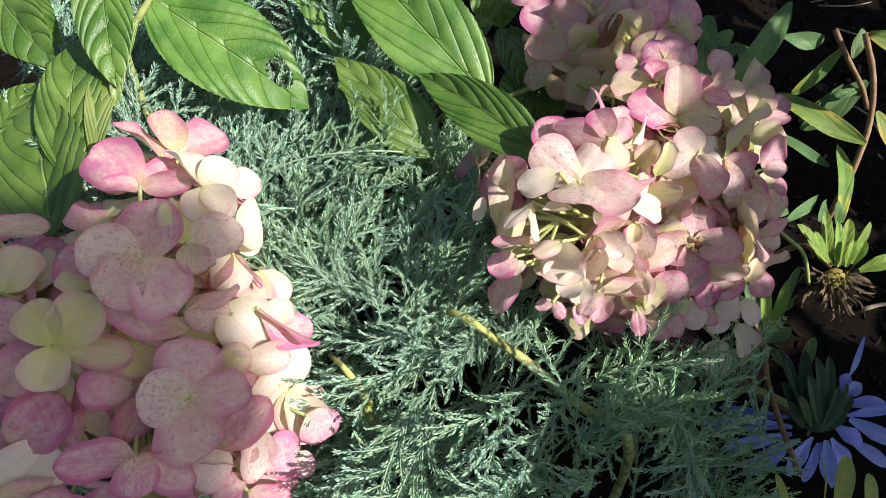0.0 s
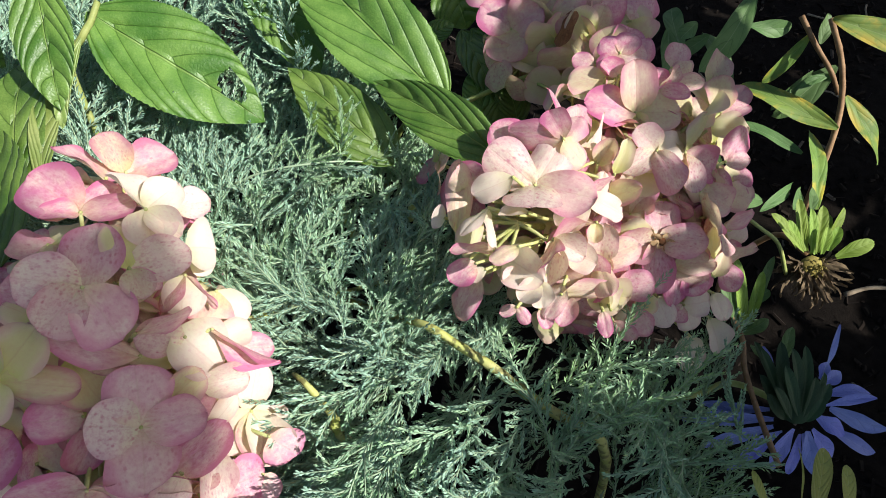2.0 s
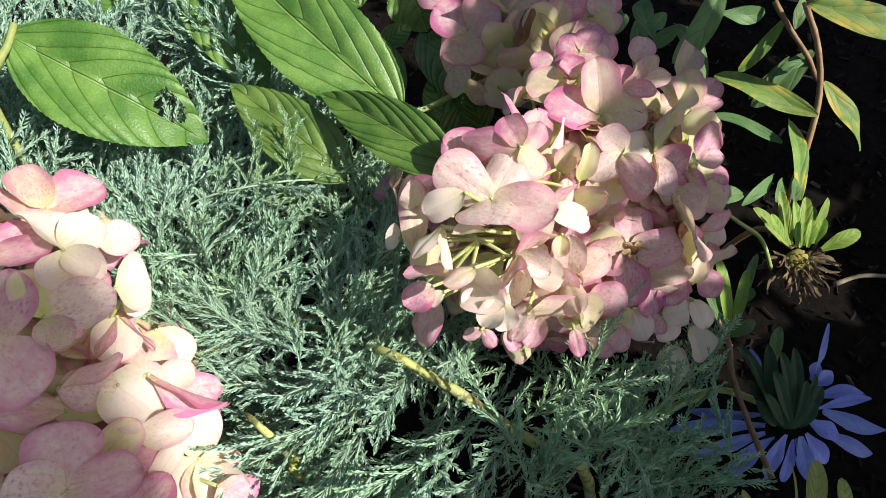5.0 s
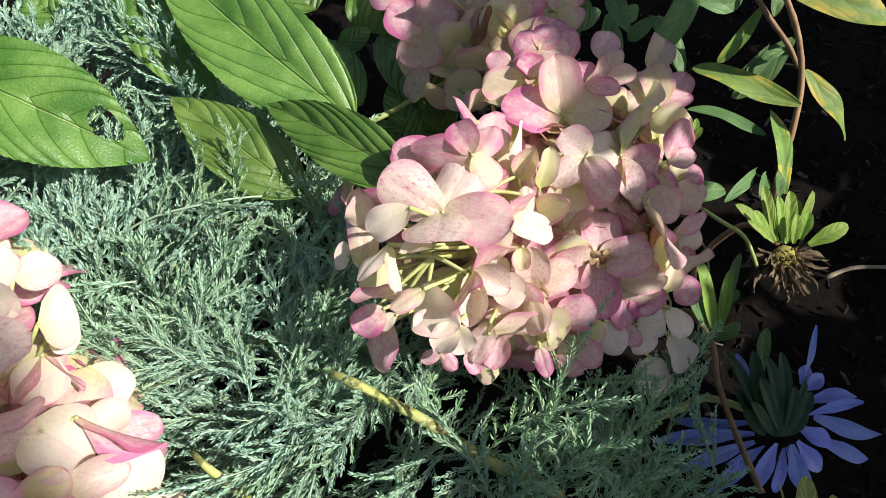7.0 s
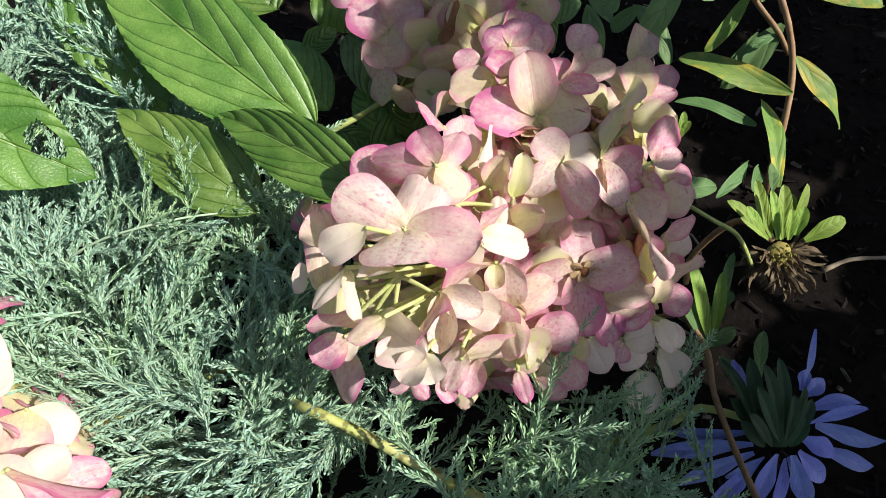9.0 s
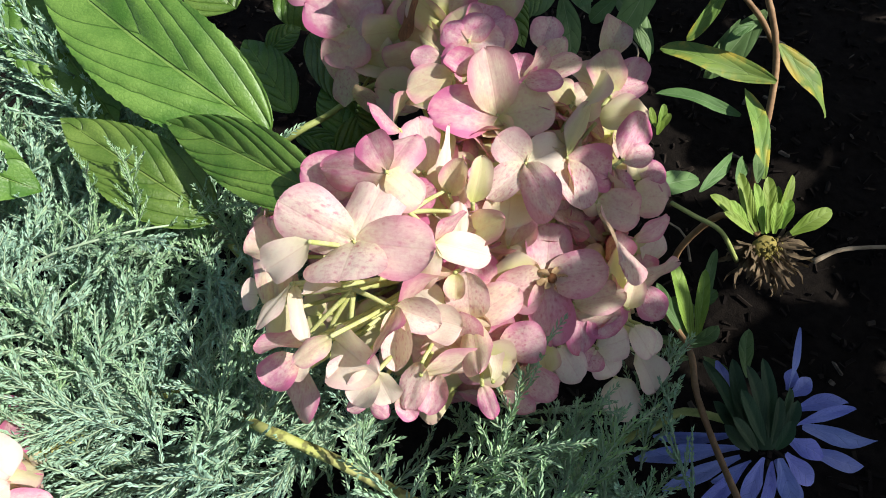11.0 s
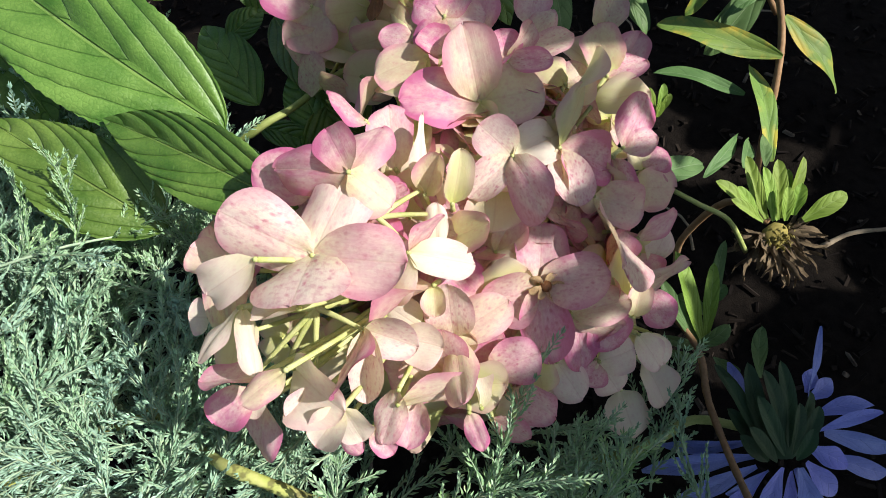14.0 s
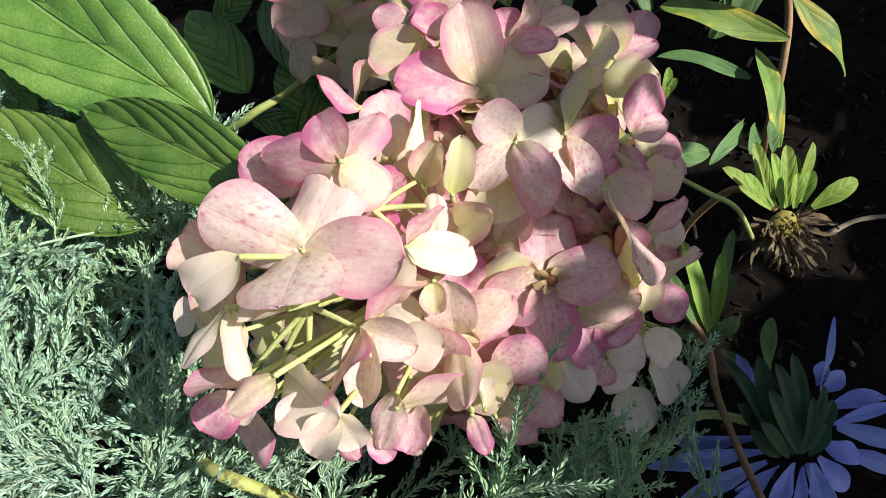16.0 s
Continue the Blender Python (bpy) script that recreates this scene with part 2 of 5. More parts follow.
def tube_data(points, r0, r1, sides=8, steps=None, lumps=0.0, seed=0):
    steps = steps or max(2, len(points) * 4)
    path = along(points, steps) if len(points) > 1 else points
    rng = random.Random(seed)
    verts, faces = [], []
    for i, p in enumerate(path):
        d = (path[min(i + 1, steps - 1)] - path[max(i - 1, 0)]).normalized()
        a = d.orthogonal().normalized() if i == 0 else (a - d * a.dot(d)).normalized()
        b = d.cross(a)
        r = (r0 + (r1 - r0) * i / (steps - 1)) * (1 + lumps * rng.uniform(-1, 1))
        for k in range(sides):
            w = 2 * math.pi * k / sides
            verts.append(p + (a * math.cos(w) + b * math.sin(w)) * r)
    for i in range(steps - 1):
        for k in range(sides):
            q = (k + 1) % sides
            faces.append((i * sides + k, i * sides + q, (i + 1) * sides + q, (i + 1) * sides + k))
    faces.append(tuple(range(sides))[::-1])
    faces.append(tuple((steps - 1) * sides + k for k in range(sides)))
    return verts, faces


def stem(parent, name, points, r0, r1, material, lumps=0.0, sides=8, label="", steps=None):
    v, f = tube_data(points, r0, r1, sides, steps, lumps, len(parent.children))
    return put_part(name, mesh_of(name, v, f, material), parent, None, label)


def turned(base, tip, out, roll):
    """Axes of a blade from base to tip: x across, y along, z its face, turned by roll degrees from the direction out."""
    y = (tip - base).normalized()
    z = (out - y * out.dot(y)).normalized()
    z = Matrix.Rotation(radians(roll), 3, y) @ z
    x = y.cross(z)
    return Matrix(((x.x, y.x, z.x, base.x), (x.y, y.y, z.y, base.y), (x.z, y.z, z.z, base.z), (0, 0, 0, 1)))


# ---- hydrangea flower heads ----
def petal_mesh(seed):
    rng = random.Random(seed)
    cup, droop, tw = rng.uniform(-0.22, 0.32), rng.uniform(-0.10, 0.26), rng.uniform(-0.32, 0.32)
    broad, w1, w2, lean = rng.uniform(0.48, 0.64), rng.uniform(0, 6), rng.uniform(0, 6), rng.uniform(-0.09, 0.09)
    rows, cols = 16, 11
    verts, faces, rim, across = [], [], [], []
    for i in range(rows):
        s = i / (rows - 1)
        s = 1 - (1 - s) ** 1.9
        half = (0.10 + 0.90 * (1 - (1 - s / broad) ** 2) ** 0.60) if s < broad else math.sqrt(max(0.0, 1 - ((s - broad) / (1.0 - broad)) ** 2.3))
        half = max(half, 0.03) * 0.64
        for j in range(cols):
            c = j / (cols - 1) * 2 - 1
            x = c * half * (1 + 0.05 * math.sin(7 * s + w1 + 1.5 * c)) + lean * s * s
            y = s  + 0.015 * math.sin(5 * c + w2) * s
            z = cup * (x * x * 2.2) + droop * 1.3 * (s - s * s) + tw * x * s + 0.045 * math.sin(9 * s + w2 + c) * abs(c) ** 1.5 - 0.03 * math.exp(-(c * 5) ** 2)
            verts.append((x, y, z))
            rim.append(max(abs(c) ** 1.5 * min(1, s * 2.2), s ** 5))
            across.append(c)
    for i in range(rows - 1):
        for j in range(cols - 1):
            a = i * cols + j
            faces.append((a, a + 1, a + cols + 1, a + cols))
    me = mesh_of("petal", verts, faces, PETAL)
    me.attributes.new("rim", "FLOAT", "POINT").data.foreach_set("value", rim)
    me.attributes.new("across", "FLOAT", "POINT").data.foreach_set("value", across)
    return me


PETALS = [petal_mesh(k) for k in range(18)]
# pink, green, spots; green in d and y also paints the glow of shaded petals
TINT = {"c": (0.16, 0.05, 0.25), "s": (0.62, 0.05, 1.0), "p": (0.92, 0.04, 0.85), "m": (1.0, 0.0, 0.95), "d": (0.58, 0.35, 0.7), "w": (0.32, 0.03, 0.8), "y": (0.30, 0.72, 0.12), "o": (0.62, 0.62, 0.35), "M": (0.95, 0.0, 0.75), "C": (0.16, 0.05, 0.3), "b": (0.3, 0.4, 0.2)}
deal = random.Random(11)


def floret(head, centre, *blades):
    """One four-petalled floret: an eye with its stalk, and petals given by tip, width, roll and tint."""
    c = Vector(centre)
    core = CORES[head.name]
    OUTER.setdefault(head.name, []).append(c)
    out = (c - core).normalized()
    r = 0.00062
    v, f = tube_data([core.lerp(c, 0.45), core.lerp(c, 0.75) + Vector((0, 0, -0.002)), c - out * 0.0005], 0.0007, 0.0006, 5, 7)
    n0 = len(v)
    for ring, (h, w) in enumerate(((-0.6, 0.7), (0.2, 1.0), (0.9, 0.6))):
        a = out.orthogonal().normalized()
        b = out.cross(a)
        for k in range(6):
            t = k * math.pi / 3 + ring * 0.4
            v.append(c + out * (h * r) + (a * math.cos(t) + b * math.sin(t)) * (w * r))
    for ring in range(2):
        for k in range(6):
            q = (k + 1) % 6
            f.append((n0 + ring * 6 + k, n0 + ring * 6 + q, n0 + ring * 6 + 6 + q, n0 + ring * 6 + 6 + k))
    f.append(tuple(n0 + 12 + k for k in range(6)))
    fl = put_part("floret", mesh_of("floret", v, f, FLORET_GREEN), head)
    for tx, ty, tz, width, roll, code in blades:
        tip = Vector((tx, ty, tz))
        length = (tip - c).length
        m = turned(c, tip, out, roll) @ Matrix.Diagonal((width, length * 1.03, length, 1))
        ob = put_part("petal", PETALS[deal.randrange(18)], fl, m, "half-browned dry petal" if code == "b" else "")
        k = TINT[code]
        ob.color = (min(1, k[0] * deal.uniform(0.7, 1.25)), min(1, k[1] * deal.uniform(0.7, 1.2)), min(1, k[2] * deal.uniform(0.5, 1.3)), 1)
        if code == "b":
            ob.data = ob.data.copy()
            ob.data.materials[0] = BROWN_PETAL
    return fl


def fill_head(head, half, count, toward, codes):
    """Inner and hidden florets that round the head off."""
    core = CORES[head.name]
    rng = random.Random(len(head.name) * 7 + count)
    for i in range(count):
        d = Vector((rng.gauss(0, 1), rng.gauss(0, 1), rng.gauss(0, 1))).normalized()
        c = core + Vector((d.x * half[0], d.y * half[1], d.z * half[2]))
        a = d.orthogonal().normalized()
        b = d.cross(a)
        t0 = rng.uniform(0, 6)
        blades = []
        for k in range(4):
            t = t0 + k * math.pi / 2 + rng.uniform(-0.2, 0.2)
            L = rng.uniform(0.013, 0.018)
            tip = c + (a * math.cos(t) + b * math.sin(t)) * L + d * rng.uniform(-0.004, 0.003)
            blades.append((tip.x, tip.y, tip.z, L * rng.uniform(0.72, 0.9), rng.uniform(-20, 20), rng.choice(codes)))
        floret(head, c, *blades)


def under_layer(head, count, codes):
    """Smaller florets packed just beneath the outer ones."""
    core = CORES[head.name]
    known = [((Vector(c) - core).normalized(), (Vector(c) - core).length) for c in OUTER[head.name]]
    rng = random.Random(count)
    n = 0
    while n < count:
        d = (known[rng.randrange(len(known))][0] + Vector((rng.gauss(0, 0.3), rng.gauss(0, 0.3), rng.gauss(0, 0.3)))).normalized()
        near = sorted(known, key=lambda k: -k[0].dot(d))[:3]
        if near[0][0].dot(d) < 0.9 or d.dot(OPEN) > 0.93:
            continue
        reach = min(k[1] for k in near) - rng.uniform(0.005, 0.010)
        c = core + d * reach
        a = d.orthogonal().normalized()
        b = d.cross(a)
        t0 = rng.uniform(0, 6)
        blades = []
        for k in range(4):
            t = t0 + k * math.pi / 2 + rng.uniform(-0.25, 0.25)
            L = rng.uniform(0.010, 0.0145)
            tip = c + (a * math.cos(t) + b * math.sin(t)) * L + d * rng.uniform(-0.003, 0.003)
            blades.append((tip.x, tip.y, tip.z, L * rng.uniform(0.72, 0.95), rng.uniform(-35, 35), rng.choice(codes)))
        floret(head, c, *blades)
        n += 1


CORES = {}
OUTER = {}
OPEN = (Vector((0.0460, 0.1060, 0.3035)) - Vector((0.0845, 0.1399, 0.2564))).normalized()


def flower_head(name, core, label):
    h = thing(name, label, "flower", "hydrangea flower heads")
    CORES[h.name] = Vector(core)
    return h


right_head = flower_head("hydrangea_flower_head", (0.0845, 0.1399, 0.2564), "large cream and pink hydrangea head in sunlight")
floret(right_head, (0.0512, 0.1132, 0.3211), (0.0365, 0.1208, 0.3294, 0.0114, 7, 'w'), (0.0611, 0.1290, 0.3236, 0.0105, 21, 'w'), (0.0684, 0.1066, 0.3230, 0.0115, -11, 's'), (0.0489, 0.1006, 0.3285, 0.0140, -29, 'w'))
floret(right_head, (0.0608, 0.1276, 0.3259), (0.0448, 0.1357, 0.3204, 0.0083, -5, 'p'), (0.0579, 0.1390, 0.3263, 0.0071, 10, 'p'), (0.0683, 0.1416, 0.3207, 0.0087, 20, 'p'), (0.0679, 0.1224, 0.3195, 0.0081, -21, 'd'))
floret(right_head, (0.0517, 0.1334, 0.3139), (0.0395, 0.1398, 0.3180, 0.0102, -6, 'p'))
floret(right_head, (0.0650, 0.1478, 0.3161), (0.0586, 0.1495, 0.3248, 0.0081, 20, 'p'))
floret(right_head, (0.0719, 0.1690, 0.3072), (0.0628, 0.1597, 0.3042, 0.0089, 11, 'o'))
floret(right_head, (0.0696, 0.1378, 0.3097), (0.0701, 0.1519, 0.3150, 0.0088, 17, 'p'))
floret(right_head, (0.0774, 0.1529, 0.3068), (0.0716, 0.1505, 0.3058, 0.0050, -35, 'y'), (0.0746, 0.1432, 0.3041, 0.0069, -9, 'y'))
floret(right_head, (0.0925, 0.1523, 0.3108), (0.0741, 0.1546, 0.3146, 0.0117, -27, 'p'), (0.0917, 0.1671, 0.3213, 0.0111, -14, 'd'), (0.1082, 0.1532, 0.3109, 0.0129, 32, 'o'), (0.0871, 0.1487, 0.3085, 0.0051, -23, 'y'), (0.0944, 0.1457, 0.3092, 0.0046, 27, 'y'))
floret(right_head, (0.0965, 0.1344, 0.3113), (0.0908, 0.1431, 0.3134, 0.0087, -20, 'w'), (0.1109, 0.1438, 0.3031, 0.0091, 19, 'c'), (0.0992, 0.1160, 0.3162, 0.0080, 25, 's'), (0.0855, 0.1276, 0.3079, 0.0066, -7, 'w'))
floret(right_head, (0.0896, 0.1192, 0.2946), (0.0947, 0.1382, 0.3012, 0.0130, -38, 'm'), (0.0972, 0.1253, 0.2977, 0.0063, -5, 'd'), (0.0854, 0.1174, 0.2928, 0.0047, 46, 'p'), (0.0925, 0.1143, 0.2929, 0.0048, 3, 'c'))
floret(right_head, (0.0751, 0.1284, 0.3113), (0.0793, 0.1332, 0.3190, 0.0059, 5, 'o'), (0.0781, 0.1443, 0.3190, 0.0043, 62, 'c'))
floret(right_head, (0.0807, 0.1253, 0.3104), (0.0846, 0.1339, 0.3178, 0.0053, 24, 'y'))
floret(right_head, (0.0786, 0.1230, 0.2983), (0.0866, 0.1165, 0.3143, 0.0076, 7, 'o'))
floret(right_head, (0.0752, 0.1179, 0.3051), (0.0777, 0.1260, 0.3103, 0.0043, 3, 'c'))
floret(right_head, (0.0694, 0.1134, 0.3145), (0.0828, 0.1121, 0.3051, 0.0068, -8, 'c'), (0.0620, 0.1081, 0.3035, 0.0076, -14, 'c'), (0.0779, 0.1191, 0.3169, 0.0050, 67, 'p'))
floret(right_head, (0.0734, 0.1088, 0.3061), (0.0581, 0.1033, 0.3017, 0.0061, 64, 'p'), (0.0726, 0.1029, 0.3027, 0.0043, -1, 'o'))
floret(right_head, (0.0689, 0.1024, 0.2989), (0.0629, 0.1072, 0.3018, 0.0066, 18, 'c'))
floret(right_head, (0.0756, 0.1000, 0.2949), (0.0888, 0.1052, 0.2987, 0.0086, -20, 'd'), (0.0760, 0.1082, 0.3060, 0.0088, -1, 'w'), (0.0752, 0.0839, 0.3043, 0.0066, -21, 'd'), (0.0716, 0.1063, 0.2977, 0.0042, 53, 'p'))
floret(right_head, (0.0578, 0.1008, 0.3089), (0.0677, 0.0960, 0.3065, 0.0067, -23, 'w'), (0.0558, 0.0877, 0.3030, 0.0057, -25, 'w'), (0.0518, 0.0872, 0.3172, 0.0069, 28, 'p'))
floret(right_head, (0.0638, 0.1000, 0.3012), (0.0729, 0.0967, 0.3010, 0.0078, -9, 'c'))
floret(right_head, (0.0422, 0.0963, 0.3063), (0.0524, 0.0849, 0.3123, 0.0105, -20, 'c'))
floret(right_head, (0.0465, 0.0898, 0.3058), (0.0410, 0.0864, 0.3090, 0.0056, 21, 'w'))
floret(right_head, (0.0520, 0.0854, 0.3102), (0.0459, 0.0803, 0.3073, 0.0059, 4, 'c'), (0.0538, 0.0806, 0.3017, 0.0061, -17, 'c'))
floret(right_head, (0.0472, 0.0849, 0.2916), (0.0511, 0.0801, 0.2890, 0.0037, -31, 'p'), (0.0416, 0.0832, 0.2899, 0.0033, 11, 'p'))
floret(right_head, (0.0620, 0.0899, 0.2982), (0.0558, 0.0812, 0.2922, 0.0062, 28, 'w'))
floret(right_head, (0.0652, 0.0885, 0.2932), (0.0616, 0.0794, 0.2889, 0.0059, -7, 'p'))
floret(right_head, (0.0546, 0.0841, 0.2919), (0.0580, 0.0789, 0.2884, 0.0043, -34, 'p'))
floret(right_head, (0.0612, 0.0872, 0.2967), (0.0779, 0.0886, 0.2980, 0.0057, 12, 'd'))
floret(right_head, (0.0344, 0.0915, 0.3016), (0.0276, 0.0849, 0.2834, 0.0072, -26, 'M'))
floret(right_head, (0.0331, 0.0937, 0.3062), (0.0247, 0.0893, 0.3031, 0.0070, -10, 'M'))
floret(right_head, (0.0384, 0.0941, 0.3133), (0.0250, 0.0958, 0.3104, 0.0054, 73, 'p'))
floret(right_head, (0.0448, 0.0916, 0.3208), (0.0364, 0.0873, 0.3197, 0.0043, 28, 'd'))
floret(right_head, (0.0363, 0.0921, 0.3051), (0.0309, 0.0899, 0.3031, 0.0034, -3, 'c'))
floret(right_head, (0.0365, 0.1056, 0.3200), (0.0276, 0.0978, 0.3177, 0.0047, 36, 'c'))
floret(right_head, (0.0364, 0.1062, 0.3184), (0.0384, 0.0931, 0.3169, 0.0043, -91, 'c'))
floret(right_head, (0.0338, 0.1086, 0.3112), (0.0290, 0.0976, 0.3058, 0.0067, -38, 'y'))
floret(right_head, (0.0431, 0.1096, 0.3301), (0.0319, 0.1077, 0.3237, 0.0067, -19, 'c'))
floret(right_head, (0.0292, 0.1198, 0.3088), (0.0265, 0.1196, 0.3202, 0.0063, 80, 'd'))
floret(right_head, (0.0273, 0.1066, 0.3031), (0.0292, 0.1280, 0.3131, 0.0075, 49, 'd'))
floret(right_head, (0.0235, 0.1125, 0.3029), (0.0191, 0.1134, 0.3035, 0.0066, 19, 'c'))
floret(right_head, (0.0483, 0.1021, 0.3224), (0.0393, 0.1018, 0.3217, 0.0017, 42, 'c'))
floret(right_head, (0.0980, 0.1096, 0.2924), (0.1020, 0.1240, 0.2950, 0.0104, -11, 's'), (0.1134, 0.1068, 0.2967, 0.0102, -17, 's'), (0.0960, 0.0930, 0.2856, 0.0109, 9, 'm'), (0.0841, 0.1070, 0.2912, 0.0096, 10, 's'))
floret(right_head, (0.0995, 0.1091, 0.2856), (0.1037, 0.0963, 0.2780, 0.0077, 20, 'm'))
floret(right_head, (0.1055, 0.1269, 0.2925), (0.1264, 0.1283, 0.2786, 0.0098, 1, 'c'), (0.1127, 0.1199, 0.2934, 0.0055, 85, 'p'), (0.0994, 0.1280, 0.2928, 0.0038, 30, 'y'), (0.1154, 0.1186, 0.2874, 0.0047, 51, 'c'))
floret(right_head, (0.1177, 0.1304, 0.2930), (0.1303, 0.1261, 0.2889, 0.0096, 30, 'd'))
floret(right_head, (0.1216, 0.1232, 0.2863), (0.1160, 0.1062, 0.3012, 0.0174, 25, 'w'))
floret(right_head, (0.1094, 0.1385, 0.3053), (0.1230, 0.1359, 0.2957, 0.0100, 29, 'm'), (0.1102, 0.1245, 0.3011, 0.0087, 25, 'w'), (0.1086, 0.1275, 0.3011, 0.0051, 90, 'm'), (0.1185, 0.1517, 0.3109, 0.0055, 32, 'y'))
floret(right_head, (0.1122, 0.1496, 0.3071), (0.1250, 0.1620, 0.3117, 0.0058, 55, 'y'))
floret(right_head, (0.1284, 0.1598, 0.3030), (0.1288, 0.1736, 0.3071, 0.0087, -43, 'o'), (0.1392, 0.1624, 0.3038, 0.0069, 27, 'p'))
floret(right_head, (0.1232, 0.1533, 0.3007), (0.1383, 0.1545, 0.3005, 0.0081, 40, 'y'))
floret(right_head, (0.1274, 0.1400, 0.2981), (0.1363, 0.1520, 0.3024, 0.0081, -32, 'm'), (0.1368, 0.1413, 0.2979, 0.0058, 21, 'p'))
floret(right_head, (0.1251, 0.1389, 0.2959), (0.1276, 0.1283, 0.2919, 0.0053, 103, 'm'))
floret(right_head, (0.1319, 0.1353, 0.2857), (0.1450, 0.1352, 0.2792, 0.0103, 20, 'd'))
floret(right_head, (0.1238, 0.1414, 0.2959), (0.1189, 0.1346, 0.2932, 0.0054, 31, 'c'))
floret(right_head, (0.1279, 0.1203, 0.2848), (0.1396, 0.1249, 0.2863, 0.0061, 13, 'p'))
floret(right_head, (0.1307, 0.1144, 0.2792), (0.1379, 0.1227, 0.2818, 0.0064, -36, 'c'))
floret(right_head, (0.1236, 0.1070, 0.2838), (0.1400, 0.1129, 0.2804, 0.0060, 11, 'd'))
floret(right_head, (0.1190, 0.1038, 0.2814), (0.1215, 0.1167, 0.2893, 0.0081, -30, 'y'))
floret(right_head, (0.1209, 0.1007, 0.2817), (0.1244, 0.1078, 0.2866, 0.0052, -49, 'o'))
floret(right_head, (0.1048, 0.1030, 0.2870), (0.1191, 0.1032, 0.2878, 0.0072, -28, 'd'))
floret(right_head, (0.1051, 0.1024, 0.2857), (0.1172, 0.0986, 0.2820, 0.0061, -7, 'd'))
floret(right_head, (0.1125, 0.1028, 0.2830), (0.1160, 0.0952, 0.2786, 0.0105, 16, 'm'))
floret(right_head, (0.1274, 0.1077, 0.2772), (0.1335, 0.1000, 0.2722, 0.0078, 33, 'p'))
floret(right_head, (0.1069, 0.1034, 0.2836), (0.1062, 0.0919, 0.2761, 0.0076, 34, 'm'))
floret(right_head, (0.0998, 0.0941, 0.2791), (0.1048, 0.0851, 0.2743, 0.0077, -6, 'c'))
floret(right_head, (0.1295, 0.1001, 0.2657), (0.1315, 0.0922, 0.2609, 0.0065, 37, 'c'))
floret(right_head, (0.1284, 0.0948, 0.2567), (0.1328, 0.0839, 0.2488, 0.0087, 35, 'c'))
floret(right_head, (0.1206, 0.0891, 0.2525), (0.1227, 0.0768, 0.2435, 0.0102, 48, 'c'))
floret(right_head, (0.0821, 0.0928, 0.2882), (0.0938, 0.0928, 0.2926, 0.0088, -24, 's'), (0.0828, 0.0870, 0.2852, 0.0053, -7, 'p'))
floret(right_head, (0.0822, 0.0837, 0.2800), (0.0982, 0.0871, 0.2736, 0.0103, -41, 'c'))
floret(right_head, (0.0871, 0.0890, 0.2810), (0.0960, 0.0814, 0.2765, 0.0072, -15, 'p'))
floret(right_head, (0.0946, 0.0943, 0.2821), (0.0948, 0.0876, 0.2769, 0.0075, 12, 'y'))
floret(right_head, (0.0788, 0.0845, 0.2898), (0.0793, 0.0930, 0.2936, 0.0033, 45, 'c'))
floret(right_head, (0.0759, 0.0840, 0.2902), (0.0774, 0.0763, 0.2860, 0.0040, -8, 'p'))
floret(right_head, (0.0809, 0.0828, 0.2833), (0.0882, 0.0772, 0.2807, 0.0049, -21, 'p'))
floret(right_head, (0.0820, 0.1652, 0.3155), (0.0688, 0.1642, 0.3139, 0.0093, -48, 'o'))
floret(right_head, (0.0870, 0.1653, 0.3158), (0.0816, 0.1712, 0.3176, 0.0074, -29, 'p'))
floret(right_head, (0.0799, 0.1736, 0.3144), (0.0715, 0.1751, 0.3149, 0.0055, -57, 'p'))
floret(right_head, (0.0883, 0.1749, 0.3179), (0.0819, 0.1805, 0.3187, 0.0079, -36, 'p'), (0.0981, 0.1729, 0.3175, 0.0090, 49, 's'), (0.0806, 0.1684, 0.3150, 0.0068, -32, 'p'), (0.0945, 0.1815, 0.3205, 0.0076, 28, 'p'))
floret(right_head, (0.1011, 0.1599, 0.3151), (0.1008, 0.1678, 0.3172, 0.0074, -11, 'p'), (0.1091, 0.1677, 0.3173, 0.0045, 66, 'd'), (0.1116, 0.1580, 0.3149, 0.0047, 70, 'p'))
floret(right_head, (0.1068, 0.1636, 0.3113), (0.1197, 0.1673, 0.3124, 0.0058, 43, 'd'))
floret(right_head, (0.1098, 0.1744, 0.3111), (0.1145, 0.1835, 0.3146, 0.0078, -2, 's'))
floret(right_head, (0.1094, 0.1693, 0.3107), (0.1170, 0.1770, 0.3123, 0.0059, 21, 'd'))
floret(right_head, (0.1324, 0.1624, 0.2961), (0.1441, 0.1765, 0.2988, 0.0083, -11, 'p'))
floret(right_head, (0.1439, 0.2006, 0.2772), (0.1537, 0.2147, 0.2798, 0.0100, -49, 'd'))
floret(right_head, (0.0534, 0.1040, 0.2864), (0.0496, 0.1119, 0.2910, 0.0085, 29, 'y'), (0.0420, 0.1037, 0.2851, 0.0085, 11, 'y'))
floret(right_head, (0.0353, 0.1095, 0.2894), (0.0320, 0.1154, 0.2911, 0.0074, 33, 'y'), (0.0314, 0.1055, 0.2862, 0.0072, -26, 'y'))
floret(right_head, (0.0421, 0.1067, 0.2847), (0.0484, 0.1076, 0.2873, 0.0073, -4, 'y'), (0.0407, 0.1148, 0.2878, 0.0086, 42, 'y'))
floret(right_head, (0.0960, 0.1751, 0.3106), (0.1015, 0.1867, 0.3143, 0.0079, 9, 'p'))
